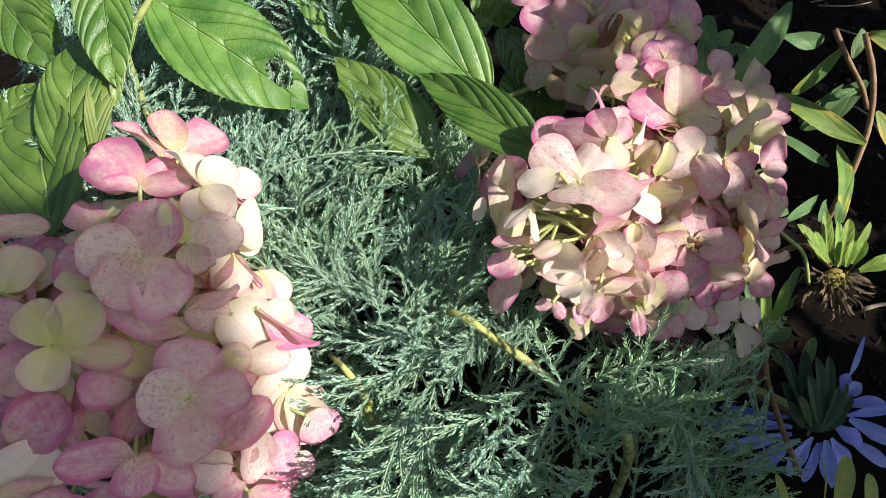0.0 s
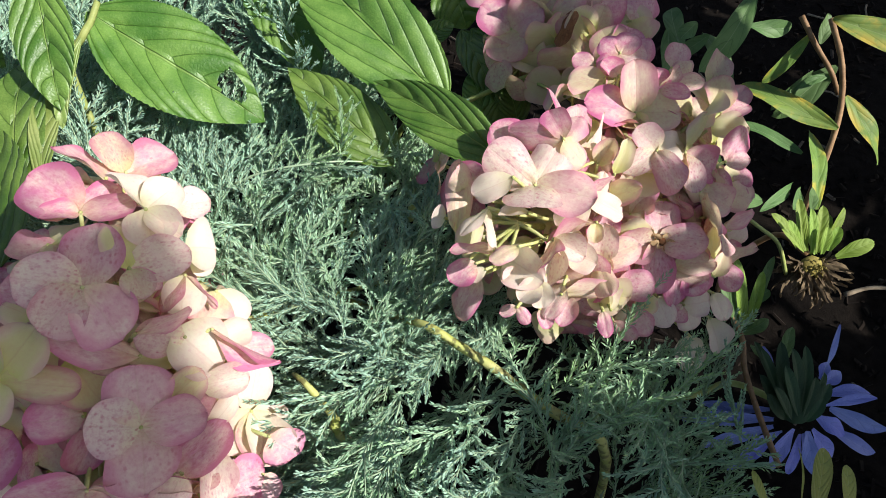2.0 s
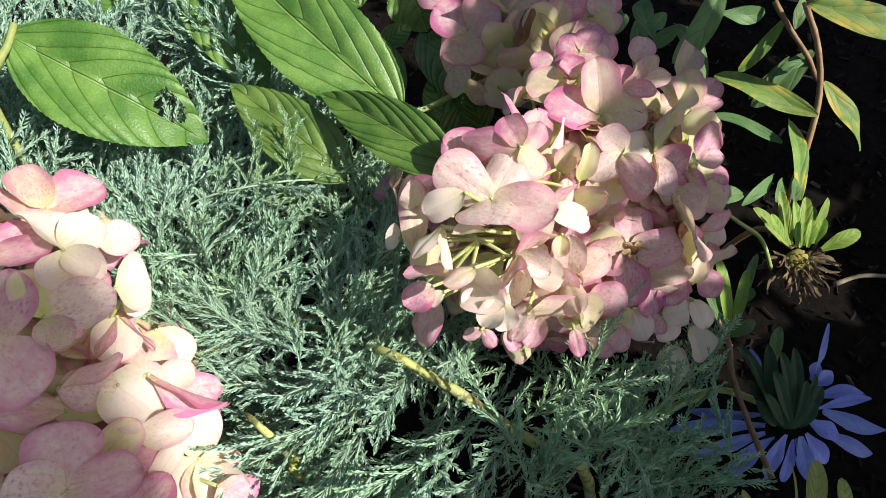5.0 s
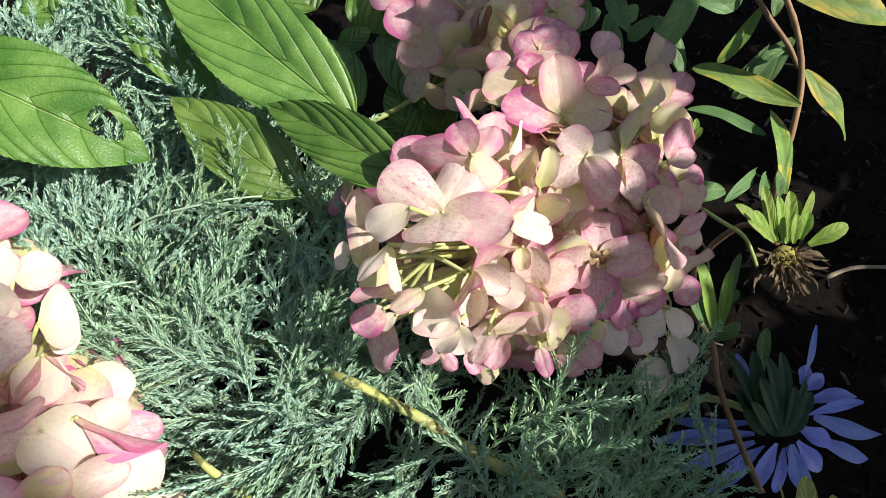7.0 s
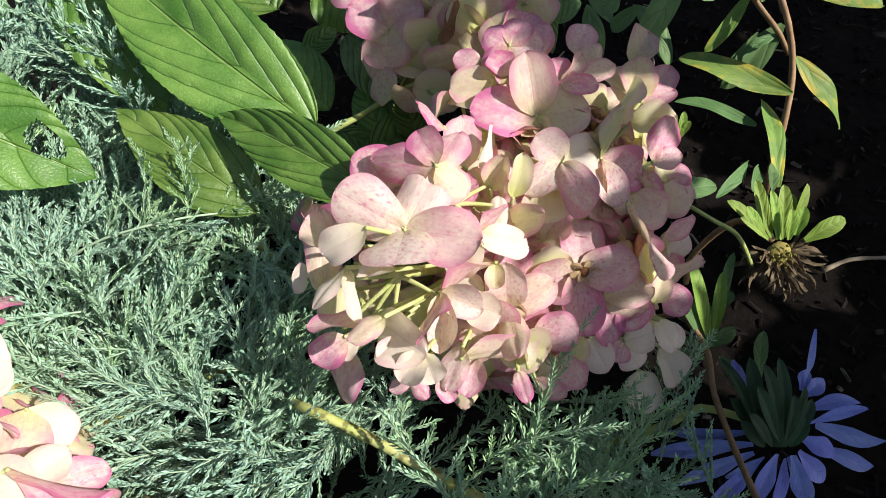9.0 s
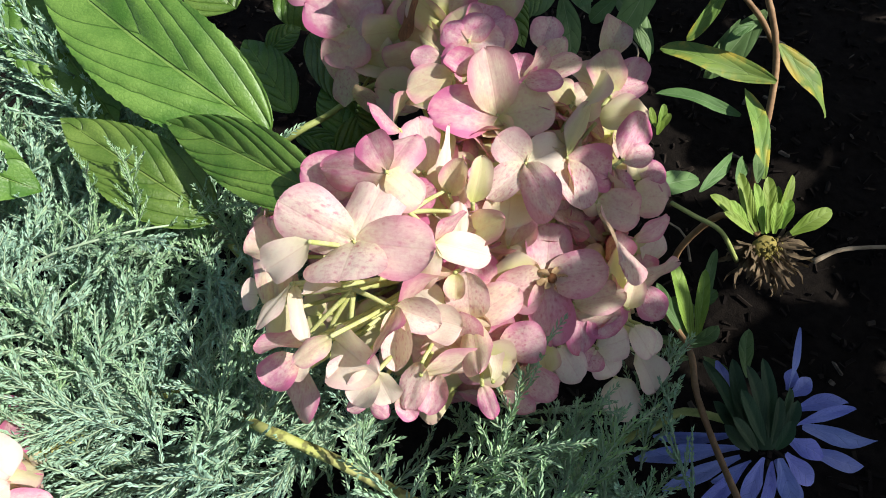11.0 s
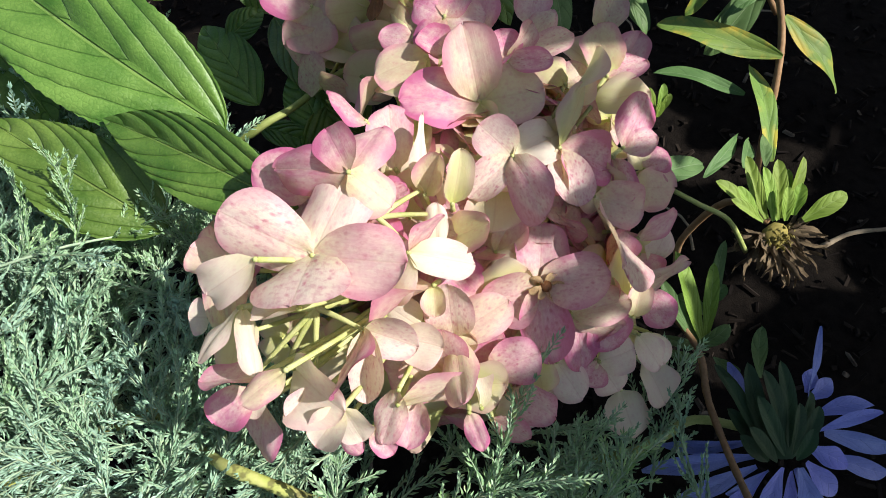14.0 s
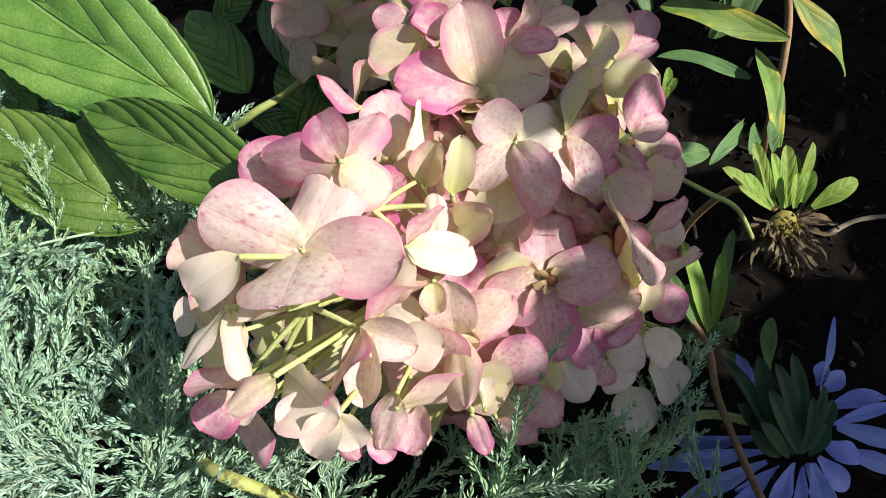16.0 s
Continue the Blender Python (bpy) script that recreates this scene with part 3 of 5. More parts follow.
floret(right_head, (0.1117, 0.0936, 0.2726), (0.1212, 0.0943, 0.2730, 0.0080, -39, 'c'), (0.1155, 0.0863, 0.2665, 0.0079, 15, 'c'), (0.1076, 0.0884, 0.2702, 0.0068, 39, 'p'))
floret(right_head, (0.1242, 0.0988, 0.2718), (0.1287, 0.0907, 0.2666, 0.0069, 28, 'c'))
floret(right_head, (0.1282, 0.1680, 0.2979), (0.1217, 0.1751, 0.3010, 0.0088, -49, 'o'), (0.1358, 0.1721, 0.2986, 0.0083, 28, 'y'), (0.1363, 0.1617, 0.2959, 0.0086, 55, 'o'), (0.1228, 0.1599, 0.2968, 0.0083, 15, 'y'))
floret(right_head, (0.1311, 0.1563, 0.2893), (0.1254, 0.1611, 0.2925, 0.0085, -58, 'y'), (0.1382, 0.1573, 0.2887, 0.0084, 39, 'o'), (0.1265, 0.1507, 0.2875, 0.0084, 30, 'd'))
floret(right_head, (0.1174, 0.1604, 0.3019), (0.1129, 0.1674, 0.3042, 0.0082, -43, 'o'), (0.1249, 0.1647, 0.3020, 0.0079, 22, 'd'))
floret(right_head, (0.1369, 0.1407, 0.2845), (0.1451, 0.1451, 0.2841, 0.0069, -21, 'p'), (0.1387, 0.1335, 0.2805, 0.0083, 60, 'd'), (0.1351, 0.1469, 0.2873, 0.0073, -48, 'y'))
floret(right_head, (0.1282, 0.1175, 0.2810), (0.1355, 0.1209, 0.2814, 0.0079, -29, 'y'), (0.1225, 0.1197, 0.2823, 0.0079, -13, 'y'), (0.1297, 0.1103, 0.2778, 0.0080, 44, 'p'))
floret(right_head, (0.1089, 0.1230, 0.2879), (0.1021, 0.1198, 0.2873, 0.0077, 9, 'y'), (0.1170, 0.1249, 0.2876, 0.0077, -10, 'y'))
left_head = flower_head("hydrangea_flower_head", (-0.1021, 0.0720, 0.2703), "cream and mauve hydrangea head above conifer")
floret(left_head, (-0.0771, 0.0953, 0.3338), (-0.0896, 0.1020, 0.3406, 0.0128, -33, 'p'), (-0.0850, 0.0918, 0.3381, 0.0055, -21, 'p'), (-0.0698, 0.1045, 0.3326, 0.0075, 29, 'p'), (-0.0657, 0.1015, 0.3301, 0.0058, 54, 'm'))
floret(left_head, (-0.0771, 0.1186, 0.3207), (-0.0850, 0.1292, 0.3264, 0.0085, -39, 'd'), (-0.0666, 0.1295, 0.3162, 0.0102, 37, 'p'), (-0.0676, 0.1173, 0.3159, 0.0079, 52, 'w'), (-0.0829, 0.1178, 0.3229, 0.0067, -37, 'p'))
floret(left_head, (-0.0799, 0.1135, 0.3246), (-0.0925, 0.1190, 0.3323, 0.0103, 21, 'p'))
floret(left_head, (-0.0615, 0.0983, 0.3307), (-0.0552, 0.1079, 0.3298, 0.0089, 17, 'c'), (-0.0579, 0.0887, 0.3273, 0.0113, 20, 'c'), (-0.0709, 0.1057, 0.3373, 0.0104, 22, 'c'), (-0.0530, 0.0937, 0.3246, 0.0065, 38, 'c'))
floret(left_head, (-0.0582, 0.1043, 0.3230), (-0.0496, 0.1089, 0.3196, 0.0080, 31, 'w'))
floret(left_head, (-0.0623, 0.0805, 0.3289), (-0.0503, 0.0891, 0.3237, 0.0102, 18, 'w'), (-0.0677, 0.0905, 0.3342, 0.0074, -20, 'y'), (-0.0574, 0.0736, 0.3255, 0.0067, 18, 'd'), (-0.0553, 0.0772, 0.3237, 0.0041, 27, 'p'))
floret(left_head, (-0.0716, 0.0738, 0.3312), (-0.0843, 0.0736, 0.3390, 0.0113, -17, 'w'), (-0.0698, 0.0906, 0.3345, 0.0123, -2, 's'), (-0.0789, 0.0622, 0.3312, 0.0109, -18, 's'), (-0.0620, 0.0631, 0.3235, 0.0131, 10, 's'))
floret(left_head, (-0.0890, 0.0756, 0.3182), (-0.0997, 0.0772, 0.3234, 0.0097, -12, 'p'))
floret(left_head, (-0.0813, 0.0889, 0.3223), (-0.0863, 0.0884, 0.3252, 0.0053, -18, 'p'))
floret(left_head, (-0.0574, 0.0967, 0.3115), (-0.0506, 0.0994, 0.3065, 0.0136, 19, 'c'))
floret(left_head, (-0.0575, 0.0947, 0.3067), (-0.0509, 0.0953, 0.3035, 0.0075, 39, 'c'))
floret(left_head, (-0.0578, 0.0894, 0.3068), (-0.0616, 0.0771, 0.3081, 0.0051, 63, 'p'), (-0.0491, 0.0817, 0.2997, 0.0035, 91, 'p'), (-0.0576, 0.0772, 0.3033, 0.0102, 19, 'c'))
floret(left_head, (-0.0933, 0.0523, 0.3209), (-0.0992, 0.0623, 0.3264, 0.0082, 10, 'y'), (-0.0855, 0.0655, 0.3229, 0.0111, 19, 'y'), (-0.0766, 0.0531, 0.3124, 0.0080, 1, 'o'), (-0.0943, 0.0412, 0.3170, 0.0092, -19, 'y'))
floret(left_head, (-0.1147, 0.0556, 0.3176), (-0.1071, 0.0641, 0.3170, 0.0116, 32, 'p'))
floret(left_head, (-0.1124, 0.0427, 0.3095), (-0.1024, 0.0530, 0.3109, 0.0107, 17, 'p'))
floret(left_head, (-0.1129, 0.0667, 0.3203), (-0.1099, 0.0796, 0.3239, 0.0095, 32, 'y'))
floret(left_head, (-0.1227, 0.0838, 0.3271), (-0.1068, 0.0874, 0.3222, 0.0058, 62, 'd'))
floret(left_head, (-0.1241, 0.0814, 0.3237), (-0.1171, 0.0903, 0.3225, 0.0067, 44, 'p'))
floret(left_head, (-0.0895, 0.0696, 0.3196), (-0.0972, 0.0725, 0.3230, 0.0093, 44, 'y'))
floret(left_head, (-0.0717, 0.0279, 0.3036), (-0.0878, 0.0236, 0.3108, 0.0099, 16, 'm'), (-0.0589, 0.0226, 0.2920, 0.0083, -26, 'm'), (-0.0638, 0.0303, 0.3012, 0.0055, 31, 'p'), (-0.0704, 0.0182, 0.2993, 0.0096, -3, 'p'))
floret(left_head, (-0.1094, 0.0295, 0.2985), (-0.0980, 0.0429, 0.3021, 0.0135, 5, 'p'))
floret(left_head, (-0.1108, 0.0166, 0.2906), (-0.1003, 0.0306, 0.2962, 0.0150, 1, 'c'))
floret(left_head, (-0.1135, 0.0155, 0.2931), (-0.0966, 0.0207, 0.2897, 0.0074, -30, 'd'))
floret(left_head, (-0.0777, 0.0469, 0.3045), (-0.0891, 0.0435, 0.3105, 0.0106, 13, 'p'))
floret(left_head, (-0.0752, 0.0449, 0.3014), (-0.0785, 0.0330, 0.2984, 0.0081, 13, 'm'))
floret(left_head, (-0.0595, 0.0432, 0.3076), (-0.0613, 0.0582, 0.3137, 0.0139, -11, 's'), (-0.0706, 0.0419, 0.3141, 0.0123, 17, 'w'), (-0.0572, 0.0280, 0.2992, 0.0154, 2, 's'), (-0.0461, 0.0491, 0.3007, 0.0101, -7, 'm'))
floret(left_head, (-0.0551, 0.0334, 0.2915), (-0.0432, 0.0479, 0.2902, 0.0102, -32, 'm'))
floret(left_head, (-0.0575, 0.0501, 0.3023), (-0.0496, 0.0611, 0.3007, 0.0095, -12, 'o'))
floret(left_head, (-0.0577, 0.0719, 0.3058), (-0.0461, 0.0645, 0.2956, 0.0150, 17, 'c'))
floret(left_head, (-0.0548, 0.0702, 0.3040), (-0.0654, 0.0675, 0.3117, 0.0095, -16, 'w'))
floret(left_head, (-0.0562, 0.0649, 0.3002), (-0.0672, 0.0648, 0.3094, 0.0081, -15, 'y'))
floret(left_head, (-0.0643, 0.0628, 0.3086), (-0.0834, 0.0655, 0.3208, 0.0101, 24, 'p'))
floret(left_head, (-0.0823, 0.0611, 0.3117), (-0.0743, 0.0503, 0.3049, 0.0122, -7, 'o'))
floret(left_head, (-0.0641, 0.0674, 0.3143), (-0.0521, 0.0762, 0.3103, 0.0058, 64, 'p'))
floret(left_head, (-0.0507, 0.0574, 0.2965), (-0.0390, 0.0627, 0.2899, 0.0080, -15, 'w'))
floret(left_head, (-0.0407, 0.0537, 0.2791), (-0.0383, 0.0687, 0.2838, 0.0093, -39, 'c'))
floret(left_head, (-0.0493, 0.0457, 0.2880), (-0.0418, 0.0565, 0.2878, 0.0055, -37, 'c'))
floret(left_head, (-0.0488, 0.0717, 0.2981), (-0.0398, 0.0779, 0.2937, 0.0074, 4, 'c'))
floret(left_head, (-0.0480, 0.0733, 0.3022), (-0.0302, 0.0675, 0.2888, 0.0048, 78, 'p'))
floret(left_head, (-0.0437, 0.0704, 0.2922), (-0.0337, 0.0740, 0.2851, 0.0081, 9, 'p'))
floret(left_head, (-0.0394, 0.0539, 0.2800), (-0.0294, 0.0534, 0.2722, 0.0073, 4, 'c'), (-0.0322, 0.0407, 0.2675, 0.0104, 30, 'c'), (-0.0371, 0.0418, 0.2742, 0.0102, 39, 'd'), (-0.0467, 0.0413, 0.2814, 0.0117, 34, 'c'))
floret(left_head, (-0.0324, 0.0458, 0.2808), (-0.0252, 0.0410, 0.2734, 0.0106, 20, 'm'))
floret(left_head, (-0.0483, 0.0419, 0.2875), (-0.0457, 0.0260, 0.2787, 0.0089, 16, 'w'))
floret(left_head, (-0.0500, 0.0398, 0.2850), (-0.0530, 0.0295, 0.2836, 0.0087, 29, 'd'))
floret(left_head, (-0.0440, 0.0309, 0.2795), (-0.0343, 0.0356, 0.2737, 0.0125, -31, 'm'))
floret(left_head, (-0.0530, 0.0336, 0.2909), (-0.0577, 0.0215, 0.2890, 0.0091, 36, 'w'))
floret(left_head, (-0.0704, 0.0239, 0.2969), (-0.0594, 0.0208, 0.2892, 0.0047, -28, 'p'))
floret(left_head, (-0.0487, 0.0270, 0.2800), (-0.0555, 0.0197, 0.2827, 0.0072, 47, 'p'))
floret(left_head, (-0.0471, 0.0225, 0.2775), (-0.0363, 0.0224, 0.2696, 0.0066, -23, 'p'))
floret(left_head, (-0.0347, 0.0356, 0.2738), (-0.0311, 0.0292, 0.2682, 0.0059, 27, 'p'))
floret(left_head, (-0.0867, 0.0541, 0.3027), (-0.0940, 0.0552, 0.3085, 0.0107, 8, 'y'), (-0.0825, 0.0615, 0.3022, 0.0105, -4, 'y'))
floret(left_head, (-0.0523, 0.0897, 0.2946), (-0.0535, 0.0741, 0.2926, 0.0116, 32, 'd'), (-0.0448, 0.0808, 0.2874, 0.0107, 38, 'c'))
floret(left_head, (-0.0452, 0.0320, 0.2716), (-0.0372, 0.0266, 0.2613, 0.0092, -7, 'p'), (-0.0503, 0.0201, 0.2704, 0.0124, 36, 'p'))
floret(left_head, (-0.0935, 0.0361, 0.2938), (-0.0869, 0.0413, 0.2938, 0.0109, -10, 'd'), (-0.0968, 0.0354, 0.2965, 0.0106, 23, 'p'))
floret(left_head, (-0.1261, 0.0510, 0.3063), (-0.1222, 0.0635, 0.3104, 0.0118, 45, 'p'), (-0.1327, 0.0530, 0.3095, 0.0115, 21, 'p'), (-0.1244, 0.0394, 0.3015, 0.0116, -41, 'p'))
floret(left_head, (-0.1238, 0.0282, 0.2953), (-0.1183, 0.0356, 0.2985, 0.0113, 9, 'p'), (-0.1303, 0.0290, 0.2978, 0.0115, 34, 'p'), (-0.1211, 0.0171, 0.2877, 0.0121, -52, 'p'))
floret(left_head, (-0.0973, 0.0109, 0.2855), (-0.1017, 0.0175, 0.2930, 0.0126, 43, 'p'), (-0.0887, 0.0158, 0.2835, 0.0120, -35, 'p'), (-0.1020, 0.0064, 0.2855, 0.0121, 30, 'm'))
floret(left_head, (-0.0664, 0.0123, 0.2832), (-0.0741, 0.0159, 0.2902, 0.0119, 22, 'p'), (-0.0584, 0.0173, 0.2813, 0.0126, -32, 'm'), (-0.0663, 0.0051, 0.2785, 0.0126, 15, 'p'))
back_head = flower_head("hydrangea_flower_head", (0.0757, 0.2378, 0.2843), "shaded olive and mauve hydrangea head")
floret(back_head, (0.0694, 0.2071, 0.3077), (0.0756, 0.2165, 0.3155, 0.0149, -31, 'd'), (0.0576, 0.2179, 0.3017, 0.0158, -31, 'd'))
floret(back_head, (0.0698, 0.1927, 0.3046), (0.0753, 0.2029, 0.3140, 0.0092, -65, 'b'))
floret(back_head, (0.0777, 0.1894, 0.3028), (0.0629, 0.1937, 0.2965, 0.0103, -9, 'o'))
floret(back_head, (0.0731, 0.1932, 0.2999), (0.0785, 0.1969, 0.3064, 0.0082, -23, 'o'))
floret(back_head, (0.0921, 0.1859, 0.3056), (0.0997, 0.1973, 0.3100, 0.0101, -50, 'p'), (0.0873, 0.1966, 0.3107, 0.0120, -19, 'o'), (0.0836, 0.1860, 0.3039, 0.0081, 15, 'o'))
floret(back_head, (0.0887, 0.1810, 0.3014), (0.0987, 0.1888, 0.3062, 0.0121, -48, 'p'), (0.0865, 0.1750, 0.2939, 0.0062, 32, 'y'))
floret(back_head, (0.0733, 0.1830, 0.2886), (0.0828, 0.1852, 0.2954, 0.0125, -46, 'y'), (0.0590, 0.1903, 0.2903, 0.0129, 49, 'y'))
floret(back_head, (0.0525, 0.2103, 0.2993), (0.0405, 0.2173, 0.3063, 0.0128, 43, 'p'), (0.0637, 0.2122, 0.3092, 0.0125, 1, 'p'), (0.0501, 0.2002, 0.2905, 0.0156, -1, 'd'))
floret(back_head, (0.0558, 0.2027, 0.2904), (0.0415, 0.2054, 0.2896, 0.0123, -1, 'd'), (0.0665, 0.1994, 0.2978, 0.0149, -8, 'y'))
floret(back_head, (0.0502, 0.1912, 0.2846), (0.0448, 0.2018, 0.2867, 0.0124, 26, 'd'), (0.0587, 0.1873, 0.2875, 0.0104, -7, 'd'))
floret(back_head, (0.0683, 0.1959, 0.2896), (0.0569, 0.2134, 0.2948, 0.0178, 40, 'y'), (0.0794, 0.2017, 0.3023, 0.0168, -11, 'y'))
floret(back_head, (0.0473, 0.2203, 0.3083), (0.0569, 0.2281, 0.3161, 0.0147, 47, 'p'), (0.0329, 0.2253, 0.3109, 0.0128, 11, 'p'))
floret(back_head, (0.0836, 0.2055, 0.3112), (0.0966, 0.2117, 0.3146, 0.0143, -2, 'p'), (0.0768, 0.2186, 0.3184, 0.0143, -28, 'p'))
floret(back_head, (0.1005, 0.2049, 0.3076), (0.1078, 0.2150, 0.3135, 0.0125, -32, 'p'), (0.1061, 0.1975, 0.3030, 0.0125, 54, 'o'))
floret(back_head, (0.1063, 0.1983, 0.3023), (0.0970, 0.2110, 0.3105, 0.0125, -33, 'y'))
floret(back_head, (0.0646, 0.2216, 0.3106), (0.0552, 0.2158, 0.3010, 0.0174, -13, 'y'))
under_layer(right_head, 120, "yypdpmms")
fill_head(right_head, (0.036, 0.034, 0.040), 60, None, "yydpp")
under_layer(left_head, 60, "yyypdpms")
fill_head(left_head, (0.040, 0.034, 0.038), 50, None, "yydpp")
under_layer(back_head, 14, "yoo")
fill_head(back_head, (0.030, 0.032, 0.026), 20, None, "yyoo")
stem(right_head, "stalk", [(0.0477, 0.1089, 0.3054), (0.06, 0.12, 0.285), (0.0845, 0.1399, 0.2564), (0.09, 0.17, 0.22), (0.08, 0.22, 0.11)], 0.0009, 0.003, FLORET_GREEN)
stem(left_head, "stalk", [(-0.07, 0.06, 0.30), (-0.09, 0.08, 0.26), (-0.10, 0.11, 0.20), (-0.09, 0.16, 0.10)], 0.0015, 0.003, FLORET_GREEN)
stem(back_head, "stalk", [(0.0679, 0.1922, 0.2931), (0.0526, 0.1954, 0.2830), (0.0382, 0.1969, 0.2721), (0.0236, 0.1921, 0.2690), (0.0, 0.20, 0.24), (-0.02, 0.22, 0.10)], 0.0009, 0.0017, GREEN_STEM)
stem(back_head, "side_stalk", [(0.0526, 0.1954, 0.2830), (0.0613, 0.1919, 0.2870), (0.0714, 0.1718, 0.2990)], 0.0009, 0.0007, GREEN_STEM)
HUB = Vector((0.0477, 0.1089, 0.3054))
for end in ((0.0370, 0.1005, 0.2944), (0.0440, 0.0991, 0.2945), (0.0567, 0.1024, 0.3051), (0.0304, 0.1006, 0.2939), (0.0323, 0.1114, 0.3017), (0.0359, 0.1159, 0.3025)):
    b = Vector(end)
    stem(right_head, "flower_stalk", [HUB, HUB.lerp(b, 0.5) + Vector((0, 0, 0.0006)), b], 0.0008, 0.0005, FLORET_GREEN, sides=6)
KNOT = Vector((0.0644, 0.1213, 0.3173))
for end in ((0.0747, 0.1236, 0.3110), (0.0749, 0.1303, 0.3109), (0.0686, 0.1168, 0.3140)):
    b = Vector(end)
    stem(right_head, "flower_stalk", [KNOT, KNOT.lerp(b, 0.5) + Vector((0, 0, 0.0004)), b], 0.0007, 0.0005, FLORET_GREEN, sides=6)


# ---- broad and narrow leaves ----
FACE = Vector((0, -0.45, 0.9)).normalized()
KINDS = {
    "G": ("leaf", GREEN_LEAF, 5.2, 1), "C": ("leaf", GREEN_LEAF, 5.6, 1), "R": ("leaf", GREEN_LEAF, 5.2, 1), "Y": ("leaf", YELLOW_LEAF, 5.0, 0), "S": ("leaf", OCHRE_LEAF, 5.0, 0), "A": ("leaf", ASTER_LEAF, 3.0, 0),
    "P": ("leaf", PALE_LEAF, 3.0, 0), "B": ("bract", BRACT, 4.0, 0), "L": ("bract", LIME_BRACT, 4.0, 0), "K": ("ray_petal", BLUE, 4.0, 0),
}


def leaf(plant, base, tip, width, roll, fold, droop, kind):
    """A blade with a sunk midrib, puckered side veins and, on the hydrangea, a toothed margin."""
    name, material, veins, toothed = KINDS[kind]
    base, tip = Vector(base), Vector(tip)
    L = (tip - base).length
    rng = random.Random(int(L * 1e6) + int(width * 1e6))
    rows, cols = (90, 19) if toothed else (26, 11)
    verts, faces, phase, across = [], [], [], []
    curl, side, ripple = rng.uniform(-0.05, 0.05), rng.uniform(-0.04, 0.04), rng.uniform(0, 6)
    twist = rng.choice((-1, 1)) * rng.uniform(0.4, 1.3)
    for i in range(rows):
        s = i / (rows - 1)
        up = 1 - s if kind == "R" else s
        if kind == "R":
            half = (up ** 0.60) * ((1 - up) ** 0.95) / 0.354
        elif toothed:
            half = (s ** 0.72) * ((1 - s) ** 0.86) / 0.336
        elif kind == "K":
            half = 0.30 + 0.70 * min(1, 2.2 * s) if s < 0.55 else math.cos((s - 0.55) / 0.45 * 1.45) ** 0.8
        elif kind == "L":
            half = max(0.25 * (1 - s), min(1, 1.5 * s + 0.3) * math.sqrt(max(0.0, 1 - max(0, (s - 0.55) / 0.45) ** 2.2)))
        else:
            half = (0.12 * (1 - s) + s ** 0.85 * (1 - s) ** 0.5 / 0.45)
        half = max(half, 0.012) * width / 2
        for j in range(cols):
            c = j / (cols - 1) * 2 - 1
            reach = half
            if toothed and abs(c) > 0.99:
                reach *= 1 + 0.02 * ((i % 3) / 2 - 0.4) * min(1, 6 * s)
            x = c * reach
            ax = abs(x)
            bow = 0.60 * abs(c) ** 1.2
            start = (up - bow) / (1 - bow)
            ph = veins * (start if start > 0 else 0.30 * start) + (0.5 if c < 0 else 0.15) + 0.10 * math.sin(5 * up + 3 * c + ripple)
            pucker = (0.019 if toothed else 0.002) * width * abs(math.sin(math.pi * ph)) ** 0.6 * (1 - 0.4 * abs(c)) * min(1, 4 * (1 - up))
            z = fold * ax * (1 - 0.45 * ax / (width / 2)) - droop * L * (1.6 * s - 0.6) ** 2 * (1 if s > 0.375 else -0.6) + pucker
            z += curl * x * s * 2 + 0.012 * width * math.sin(13 * s + ripple + 2 * c) * abs(c)
            if kind in "APYK":
                z += 0.05 * width * math.sin(9 * s + ripple + (2.0 if c < 0 else 0.0)) * abs(c)
                w = twist * (s - 0.4)
                x, z = x * math.cos(w) - z * math.sin(w), x * math.sin(w) + z * math.cos(w)
            verts.append((x + side * L * math.sin(math.pi * s), s * L, z))
            phase.append(ph)
            across.append(c)
    for i in range(rows - 1):
        for j in range(cols - 1):
            a = i * cols + j
            if kind == "C":
                s, c = i / (rows - 1), j / (cols - 1) * 2 - 1
                if ((s - 0.775) / 0.085) ** 2 + ((c + 0.42) / 0.34) ** 2 < 1:
                    continue
            faces.append((a, a + 1, a + cols + 1, a + cols))
    me = mesh_of(name, verts, faces, material)
    me.attributes.new("phase", "FLOAT", "POINT").data.foreach_set("value", phase)
    me.attributes.new("across", "FLOAT", "POINT").data.foreach_set("value", across)
    return put_part(name, me, plant, turned(base, tip, FACE, roll))


hydrangea_branch_centre = thing("hydrangea_branch", "green hydrangea branch with large toothed veined leaves", "plant", "hydrangea branches")
hydrangea_branch_side = thing("hydrangea_branch", "hydrangea branch with yellowing small leaves beside flower head", "plant", "hydrangea branches")
hydrangea_branch_rear = thing("hydrangea_branch", "shaded hydrangea branch with small low green leaves", "plant", "hydrangea branches")
aster_plant_upright = thing("aster_plant", "aster with brown stems and yellow-edged narrow leaves", "plant", "aster plants")
aster_plant_low = thing("aster_plant", "low green aster shoot with bent brown stem", "plant", "aster plants")
yellow_leaved_shoot = thing("seedling", "small shoot with yellow-green oval leaves on soil", "plant")
blue_aster = thing("aster_flower", "nodding violet-blue aster flower with dark green bracts", "flower")
withered_aster = thing("withered_flower", "withered brown aster head with lime green bracts", "flower")
leaf(hydrangea_branch_centre, (-0.1059, 0.1865, 0.3253), (-0.0457, 0.1613, 0.3001), 0.0379, -10, 0.38, 0.12, 'C')
